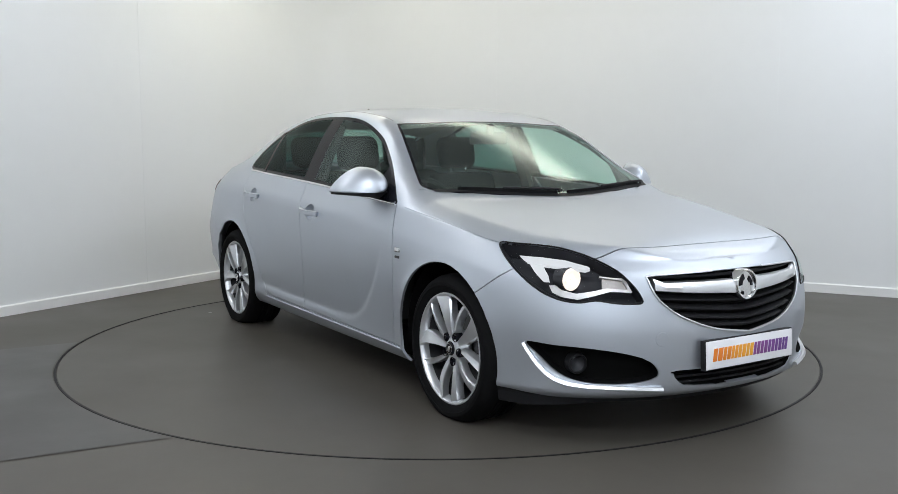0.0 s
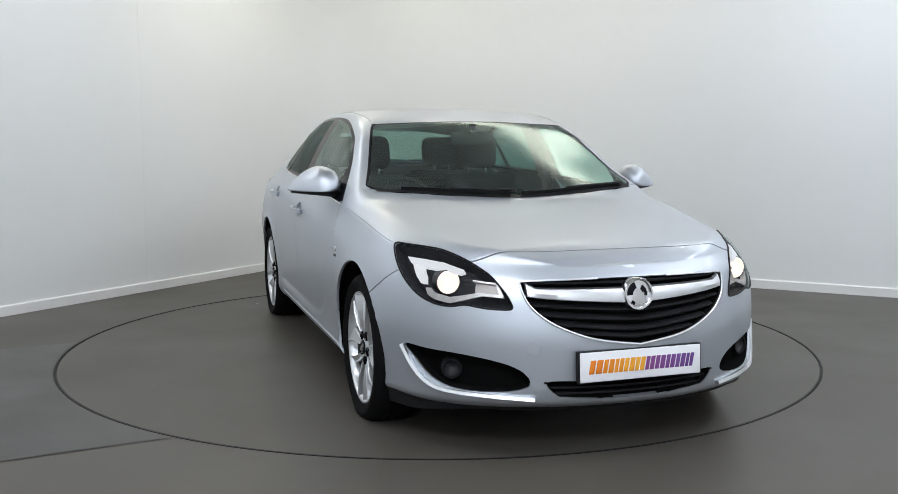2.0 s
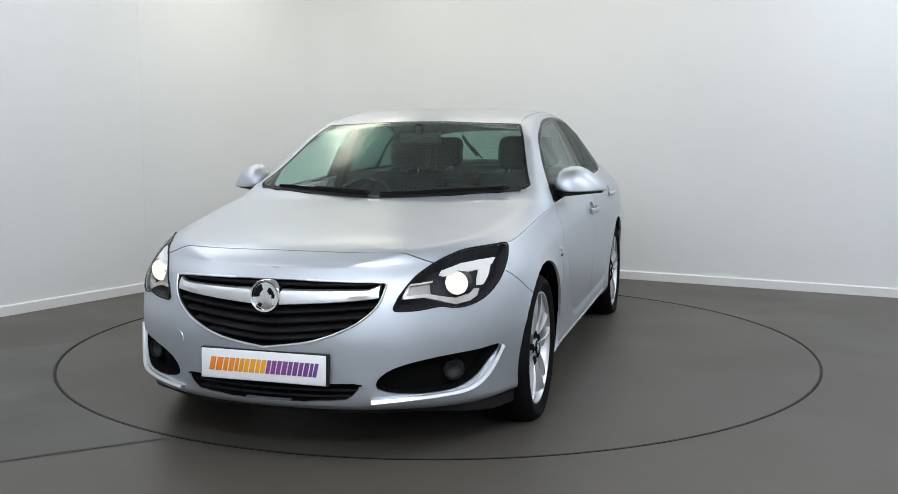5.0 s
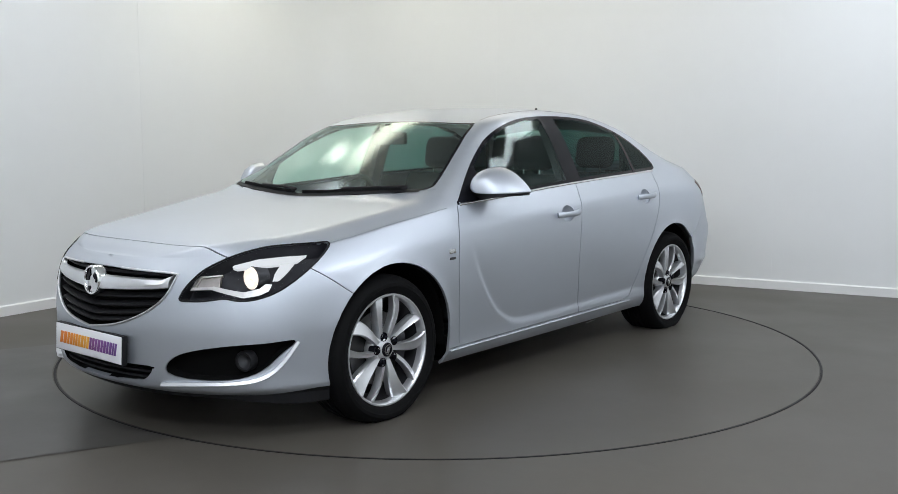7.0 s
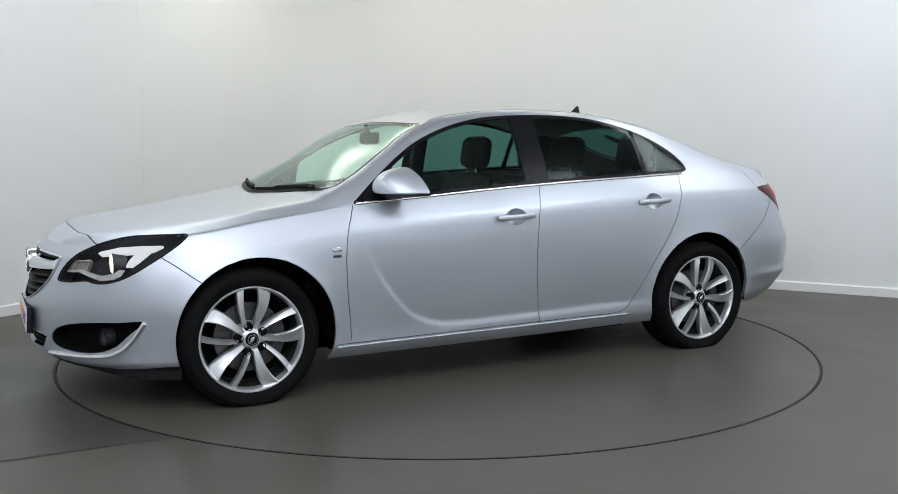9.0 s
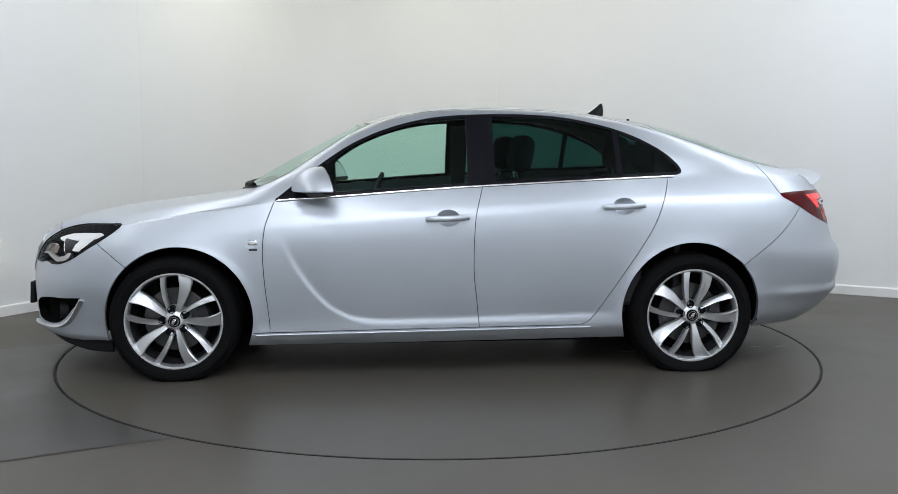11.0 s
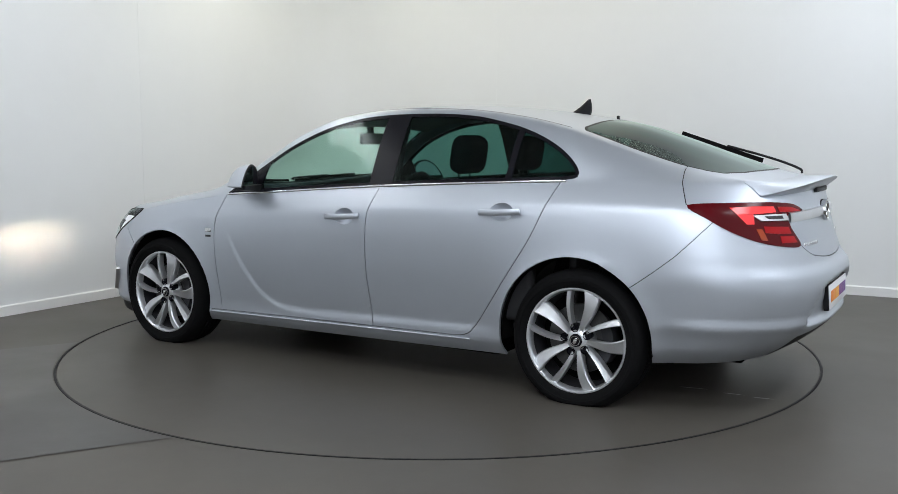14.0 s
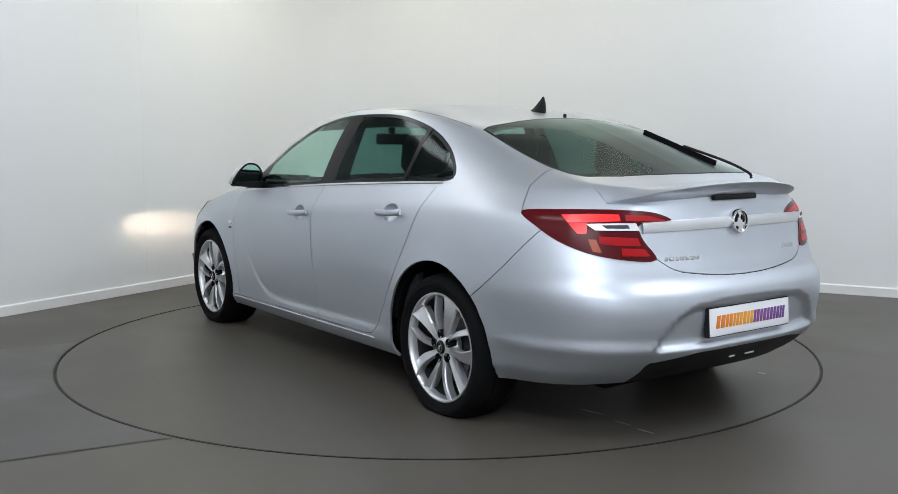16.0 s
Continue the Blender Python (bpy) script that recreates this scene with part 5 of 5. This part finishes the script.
def sides():
    for s in (1, -1):
        mirror(s)
        for (x, z), door in zip(HANDLES, DOORS[s]):
            handle(x, z, s, door)
        path = []
        for x in np.linspace(0.835, -1.265, 26):
            p = on_side(x, float(belt_z(x)) - 0.001)
            path.append(p + Vector((0, 0.001, 0.002)))
        band("belt_strip", path, 0.013, 0.005 * (1 if s > 0 else 1), CHROME, car, s, "chrome window strip", n=2)
        path = [on_side(x, float(np.interp(x, (-0.75, 0.95), (0.262, 0.245))) - 0.010) + Vector((0, 0.002, 0)) for x in np.linspace(0.95, -0.80, 20)]
        band("sill_strip", path, 0.010, 0.005, PAINT, car, s, "raised sill edge", n=2)
        # small chrome badge over a dark line on the wing
        for z, w, h, mat in ((0.718, 0.048, 0.022, CHROME), (0.684, 0.042, 0.012, ALLOY_DARK)):
            p = on_side(0.953, z)
            bm = bmesh.new()
            box(bm, 0.953 - w / 2, 0.953 + w / 2, -0.002, 0.003, z - h / 2, z + h / 2, 0.002)
            if mat is CHROME:
                box(bm, 0.953 - w * 0.1, 0.953 + w * 0.36, 0.003, 0.004, z - h * 0.3, z + h * 0.3)
            bmesh.ops.translate(bm, verts=bm.verts, vec=(0, p.y, 0))
            for v in bm.verts:
                v.co.y *= s
            part("wing_badge", bm, mat, car, "small wing badge")
        # joint between the roof and the body side
        bm = bmesh.new()
        sweep(bm, [flip(on_top(x, 0.560 + 0.012 * min(1, max(0, (0.30 - x) / 0.3))) + Vector((0, 0, -0.0012)), s) for x in np.linspace(0.30, -1.20, 24)], round_section(0.0035, 0.003, 6), up=(0, 0, 1))
        part("roof_joint", bm, ROOF_STRIP, car, "narrow grey roof joint strip")
        # dividers between the panes
        for x0, x1, w, key in ((-0.965, -0.975, 0.014, "quarter"),):
            p0, p1 = on_side(x0, 1.04), on_side(x1, 1.29)
            bm = bmesh.new()
            sweep(bm, [flip(p0, s), flip((p0 + p1) / 2 + Vector((0, 0.004, 0)), s), flip(p1, s)], [(-w, -0.004), (w, -0.004), (w, 0.004), (-w, 0.004)], up=(0, 1, 0))
            part("window_divider", bm, GLOSS_BLACK, car, "black window divider")


sides()


# ---- roof and rear ----
TAIL_RED = material("tail_red", (0.36, 0.006, 0.010), 0.3)
TAIL_DARK = material("tail_dark", (0.080, 0.0025, 0.005), 0.22)
TAIL_GLOW = material("tail_glow", (0.5, 0.02, 0.02), 0.2, emit=(1.0, 0.035, 0.05), strength=0.55)
for m in (TAIL_RED, TAIL_DARK):
    m.node_tree.nodes["Principled BSDF"].inputs["Specular IOR Level"].default_value = 0.2
TAIL_AMBER = material("tail_amber", (0.34, 0.045, 0.008), 0.3)


def tail_strip(name, ring, out, mat, parent, s, label=""):
    hits = [on_tail(a, z) for a, z in outline(ring)]
    return filled(name, [flip(p + n * out, s) for p, n in hits], [flip(p - n * 0.004, s) for p, n in hits], mat, parent, label)


def tail_lamp(s):
    lamp = panel("tail_lamp", TAIL_DARK, car, (s,), "dark red tail lamp cluster", key="tail", offset=0.004, thick=0.02)
    tail_strip("light_bar", [(46, 0.938), (40, 0.942), (33.7, 0.940), (33.5, 0.916), (40.5, 0.911), (44.6, 0.910)], 0.006, TAIL_GLOW, lamp, s, "glowing red light bar")
    tail_strip("light_bar", [(44.6, 0.909), (40.5, 0.910), (40.7, 0.868), (42.6, 0.868)], 0.006, TAIL_GLOW, lamp, s, "glowing red light bar")
    tail_strip("reflector", [(32.4, 0.938), (27, 0.934), (22.8, 0.914), (30, 0.914), (32.3, 0.917)], 0.006, TAIL_RED, lamp, s, "red reflector")
    tail_strip("reflector", [(38.2, 0.858), (30, 0.850), (29.3, 0.820), (34, 0.822), (38, 0.830)], 0.006, TAIL_RED, lamp, s, "red reflector")
    tail_strip("turn_lens", [(40.4, 0.847), (38.8, 0.846), (37.6, 0.796), (39.4, 0.800)], 0.006, TAIL_AMBER, lamp, s, "amber turn lens")
    tail_strip("reflector", [(33.6, 0.812), (28.6, 0.808), (27.4, 0.779), (33.4, 0.782)], 0.006, TAIL_RED, lamp, s, "red reflector")
    # chrome fin of the rear bar inside the lamp
    tail_strip("chrome_fin", [(40.7, 0.904), (35, 0.907), (30.2, 0.906), (29.5, 0.878), (34, 0.879), (38.9, 0.881)], 0.009, SATIN, lamp, s, "satin chrome fin")
    tail_strip("reverse_lens", [(37.6, 0.899), (32, 0.899), (31.7, 0.886), (36.5, 0.887)], 0.011, ALLOY_DARK, lamp, s, "dark lens")


def rear_end():
    for s in (1, -1):
        tail_lamp(s)
    # chrome bar across the tailgate
    bm = bmesh.new()
    rows = []
    bar_y = np.linspace(0.0, 0.50, 26)
    bar_fit = np.polyfit(bar_y ** 2, [on_rear(y, 0.893).x for y in bar_y], 3)
    for y in np.linspace(-0.51, 0.51, 41):
        row = []
        c = 0.892 + 0.006 * (1 - (y / 0.51) ** 2)
        for z, out in ((c - 0.026, -0.004), (c - 0.022, 0.010), (c, 0.013), (c + 0.018, 0.010), (c + 0.021, -0.004)):
            row.append(bm.verts.new((float(np.polyval(bar_fit, y * y)) - 0.10 * (0.893 - z) - out, y, z)))
        rows.append(row)
    for a, b in zip(rows, rows[1:]):
        for k in range(4):
            bm.faces.new((a[k], a[k + 1], b[k + 1], b[k]))
    part("tailgate_bar", bm, SATIN, car, "satin silver tailgate bar", angle=35)
    c = on_rear(0.002, 0.896)
    emblem(Vector((c.x - 0.012, 0, 0.898)), (-1, 0, 0.05), 0.052, car)
    # badges: unreadable, plain bars
    for y0, n in ((0.430, 7), (-0.30, 4)):
        for i in range(n):
            y = y0 - i * 0.026
            q = on_rear(y, 0.765 if n == 7 else 0.775)
            bm = bmesh.new()
            box(bm, -0.004, 0.002, -0.010, 0.010, -0.008, 0.008, 0.001, Matrix.Translation(q))
            part("tailgate_badge", bm, CHROME, car, "small chrome badge bar")
    # spoiler lip, on smooth curves along the tailgate's edge
    ys = np.linspace(0.0, 0.60, 25)
    edge_fit = np.polyfit(ys ** 2, [on_rear(y, 0.978).x for y in ys], 3)
    edges = np.polyval(edge_fit, ys ** 2)
    lead_fit = np.polyfit(ys ** 2, [on_top(e + 0.13 - 0.083 * y, y).z for e, y in zip(edges, ys)], 2)
    rim_fit = np.polyfit(ys ** 2, [on_top(e + 0.012, y).z for e, y in zip(edges, ys)], 2)
    bm = bmesh.new()
    rows = []
    for i, y in enumerate(np.linspace(-0.60, 0.60, 49)):
        t = abs(y) / 0.60
        edge = float(np.polyval(edge_fit, y * y))
        lead = edge + 0.13 - 0.05 * t
        zl = float(np.polyval(lead_fit, y * y))
        ze = float(np.polyval(rim_fit, y * y))
        back = edge - 0.055 * (1 - t ** 5)
        z = ze + 0.036 * (1 - t ** 4) + 0.004
        rows.append([bm.verts.new(p) for p in ((lead, y, zl + 0.001), ((lead + edge) / 2, y, (zl + z) / 2 + 0.004), (back + 0.012, y, z), (back, y, z - 0.005), (back + 0.004, y, z - 0.013 + 0.006 * t ** 3), (edge + 0.004, y, ze - 0.022 + 0.020 * t ** 2), (lead, y, zl - 0.02 + 0.016 * t ** 2))])
    for a, b in zip(rows, rows[1:]):
        for k in range(7):
            bm.faces.new((a[k], a[(k + 1) % 7], b[(k + 1) % 7], b[k]))
    bm.faces.new(rows[0])
    bm.faces.new(rows[-1])
    sp = part("spoiler", bm, PAINT, car, "silver boot lip spoiler", angle=40)
    bm = bmesh.new()
    q = on_rear(0.002, 0.996)
    box(bm, q.x - 0.012, q.x + 0.03, -0.14, 0.14, 0.987, 1.011, 0.006)
    part("brake_light", bm, BLACK_PLASTIC, sp, "black high brake light")
    # number plate recess and plate
    pl_x = on_rear(0.002, 0.50).x
    plate(Matrix.Translation((pl_x - 0.010, 0, 0.502)) @ pose(0, 0, 0, 0, 0, 90) @ pose(0, 0, 0, 4, 0, 0), car)
    # two small pale bars set on the valance
    for y0, w in ((0.02, 0.018), (-0.10, 0.030)):
        q = on_rear(y0, 0.325)
        bm = bmesh.new()
        box(bm, -0.004, 0.004, -w, w, -0.005, 0.005, 0.002, Matrix.Translation(q))
        part("valance_pale_bar", bm, PLATE_WHITE, car, "pale slot in the valance")
    # shark fin
    bm = bmesh.new()
    rows = []
    base_z = on_top(-1.0, 0.0).z
    for i in range(10):
        t = i / 9
        z = base_z - 0.012 + 0.088 * t
        front, back = -0.900 - 0.150 * t ** 0.62, -1.062 - 0.006 * math.sin(math.pi * t)
        w = 0.024 * (1 - t) ** 0.8 + 0.003
        rows.append([bm.verts.new((front + (back - front) * q, w * wy, z)) for q, wy in ((0, 0), (0.3, 0.8), (0.7, 1), (1, 0.5), (1, -0.5), (0.7, -1), (0.3, -0.8))])
    for a, b in zip(rows, rows[1:]):
        for k in range(7):
            bm.faces.new((a[k], a[(k + 1) % 7], b[(k + 1) % 7], b[k]))
    bm.faces.new(rows[-1])
    part("roof_aerial", bm, BLACK_PLASTIC, car, "black shark fin aerial", angle=45)
    bm = bmesh.new()
    q = on_top(-1.225, 0.0)
    lathe(bm, [(0.001, 0.020), (0.008, 0.018), (0.010, -0.01)], 14, Matrix.Translation(q) @ pose(0, 0, 0, 90))
    part("washer_jet", bm, BLACK_PLASTIC, car, "small black washer jet")
    # rear wiper, laid up along the glass
    foot = on_top(-2.11, -0.30)
    wip = tube("rear_wiper", [foot + Vector((-0.02, 0, 0.004)), foot + Vector((-0.005, 0, 0.030)), on_top(-1.98, -0.305) + Vector((0, 0, 0.042)), on_top(-1.74, -0.30) + Vector((0, 0, 0.030))], 0.0065, BLACK_PLASTIC, car, "black rear wiper arm")
    bm = bmesh.new()
    sweep(bm, spline([tuple(on_top(x, y) + Vector((0, 0, 0.014))) for x, y in ((-1.93, -0.30), (-1.80, -0.30), (-1.65, -0.30), (-1.49, -0.295))], 5), [(-0.007, -0.012), (0.007, -0.012), (0.005, 0.012), (-0.005, 0.012)])
    part("wiper_blade", bm, RUBBER, wip)


def wipers():
    for y0, y1, x0 in ((-0.05, -0.58, 1.095), (0.62, 0.02, 0.985)):
        a = on_top(x0 - 0.02, y0)
        blade = [tuple(on_top(1.092 - 0.27 * y * y - 0.03 * abs(y), y) + Vector((0, 0, 0.009))) for y in np.linspace(y0, y1, 8)]
        bm = bmesh.new()
        sweep(bm, spline(blade, 3), [(-0.008, -0.007), (0.008, -0.007), (0.004, 0.008), (-0.004, 0.008)])
        w = part("wiper", bm, RUBBER, car, "black windscreen wiper")
        mid = blade[4]
        tube("wiper_arm", [tuple(a + Vector((0.03, 0, 0.004))), tuple(a + Vector((0.015, 0, 0.016))), (mid[0], mid[1], mid[2] + 0.010)], 0.0065, BLACK_PLASTIC, w)
    # dark scuttle below the screen
    bm = bmesh.new()
    rows = []
    for y in np.linspace(-0.70, 0.70, 29):
        x = 1.114 - 0.285 * y * y - 0.03 * abs(y)
        rows.append([bm.verts.new(on_top(x + dx, y) + Vector((0, 0, 0.003))) for dx in (0.010, -0.018)])
    for a, b in zip(rows, rows[1:]):
        bm.faces.new((a[0], a[1], b[1], b[0]))
    part("scuttle", bm, BLACK_PLASTIC, car, "black scuttle trim")


rear_end()
wipers()


# ---- cabin ----
def seat(x, y, width, parent, name="front_seat"):
    base = new(name)
    base.parent = parent
    base.location = (x, y, 0)
    w = width / 2
    bm = bmesh.new()
    box(bm, -0.24, 0.27, -w, w, 0.33, 0.50, 0.05)
    part("seat_cushion", bm, CLOTH, base)
    bm = bmesh.new()
    box(bm, -0.075, 0.075, -w, w, 0.0, 0.62, 0.06, Matrix.Translation((-0.27, 0, 0.44)) @ pose(0, 0, 0, 0, -20, 0))
    part("backrest", bm, CLOTH, base)
    bm = bmesh.new()
    box(bm, -0.060, 0.060, -0.140, 0.140, 0.0, 0.215, 0.058, Matrix.Translation((-0.505, 0, 1.055)) @ pose(0, 0, 0, 0, -10, 0))
    part("headrest", bm, CLOTH, base)
    for dy in (-0.06, 0.06):
        bm = bmesh.new()
        lathe(bm, [(0.006, 0.0), (0.006, 0.07)], 10, Matrix.Translation((-0.492, dy, 1.0)) @ pose(0, 0, 0, 90))
        part("headrest_post", bm, CHROME, base, "chrome headrest post")


def cabin():
    seat(0.02, 0.37, 0.50, car)
    seat(0.02, -0.37, 0.50, car)
    seat(-0.72, 0.36, 0.56, car, "rear_seat")
    seat(-0.72, -0.36, 0.56, car, "rear_seat")
    bm = bmesh.new()
    box(bm, 0.45, 1.02, -0.70, 0.70, 0.45, 0.905, 0.06)
    box(bm, 0.62, 0.92, -0.52, -0.18, 0.88, 0.945, 0.03)
    part("dashboard", bm, CABIN, car, "dark grey dashboard")
    bm = bmesh.new()
    box(bm, -0.30, 0.50, -0.13, 0.13, 0.30, 0.62, 0.04)
    part("centre_console", bm, CABIN, car)
    m = Matrix.Translation((0.36, -0.37, 0.86)) @ pose(0, 0, 0, 0, 0, 90) @ pose(0, 0, 0, -25, 0, 0)
    bm = bmesh.new()
    sweep(bm, [tuple(m @ Vector((0.18 * math.cos(a), 0, 0.18 * math.sin(a)))) for a in np.linspace(0, 2 * math.pi, 33)], round_section(0.015, 0.015, 8), up=(1, 0, 0.3), cap=False)
    wheel_ob = part("steering_wheel", bm, CABIN, car, "dark steering wheel")
    bm = bmesh.new()
    box(bm, -0.165, 0.165, -0.012, 0.02, -0.03, 0.03, 0.012, m)
    box(bm, -0.07, 0.07, -0.015, 0.035, -0.07, 0.06, 0.02, m)
    part("wheel_spokes", bm, CABIN, wheel_ob)
    # headliner just under the roof
    bm = bmesh.new()
    for s in (1, -1):
        grid = []
        for x in np.linspace(0.36, -1.25, 22):
            row = []
            for y in np.linspace(0.0, 0.56, 8):
                q = on_top(x, y)
                row.append(bm.verts.new((x, y * s, q.z - 0.028)))
            grid.append(row)
        for a, b in zip(grid, grid[1:]):
            for k in range(7):
                bm.faces.new((a[k], a[k + 1], b[k + 1], b[k]))
    bmesh.ops.remove_doubles(bm, verts=bm.verts, dist=1e-4)
    part("headliner", bm, HEADLINER, car, "light grey headliner")
    bm = bmesh.new()
    box(bm, 0.395, 0.425, -0.125, 0.125, 1.215, 1.285, 0.014)
    box(bm, 0.41, 0.44, -0.02, 0.02, 1.27, 1.33, 0.008)
    part("rear_view_mirror", bm, CABIN, car, "dark rear-view mirror")
    for s in (1, -1):
        bm = bmesh.new()
        box(bm, -1.1, 0.85, min(0.74 * s, 0.82 * s), max(0.74 * s, 0.82 * s), 0.35, 0.90, 0.03)
        part("door_lining", bm, CABIN, car, "dark door lining")
        bm = bmesh.new()
        sweep(bm, [(-0.245, 0.78 * s, 0.60), (-0.24, 0.775 * s, 0.95), (-0.235, 0.70 * s, 1.15), (-0.23, 0.62 * s, 1.33)], [(-0.045, -0.02), (0.045, -0.02), (0.045, 0.02), (-0.045, 0.02)], up=(0, 1, 0))
        part("pillar_lining", bm, CABIN, car, "dark pillar lining")
    for s in (1, -1):
        bm = bmesh.new()
        rows = []
        for x in np.linspace(-1.24, -1.90, 9):
            top = on_top(x, 0.55).z - 0.030
            rows.append([bm.verts.new((x, y * s, z)) for y, z in ((0.575, 0.96), (0.575, max(0.98, top - 0.06)), (0.560, max(0.99, top)), (0.540, max(0.99, top)), (0.555, 0.96))])
        for a, b in zip(rows, rows[1:]):
            for k in range(5):
                bm.faces.new((a[k], a[(k + 1) % 5], b[(k + 1) % 5], b[k]))
        bm.faces.new(rows[0])
        bm.faces.new(rows[-1])
        part("pillar_lining", bm, CABIN, car, "dark rear pillar lining")
    bm = bmesh.new()
    box(bm, -2.02, -1.05, -0.62, 0.62, 0.935, 0.975, 0.01)
    box(bm, -1.32, -1.28, -0.775, 0.775, 0.32, 0.995, 0.01)
    part("parcel_shelf", bm, CABIN, car, "dark parcel shelf")
    bm = bmesh.new()
    box(bm, -1.2, 0.95, -0.74, 0.74, 0.30, 0.34, 0.01)
    part("cabin_floor", bm, CABIN, car, "dark cabin floor")


cabin()


# ---- motion ----
def motions():
    rows = [(t, pose(0, 0, 0, 0, 0, a)) for t, a in TURN]
    walk(disc, rows)
    walk(car, [(t, m @ CAR_M) for t, m in rows])


motions()
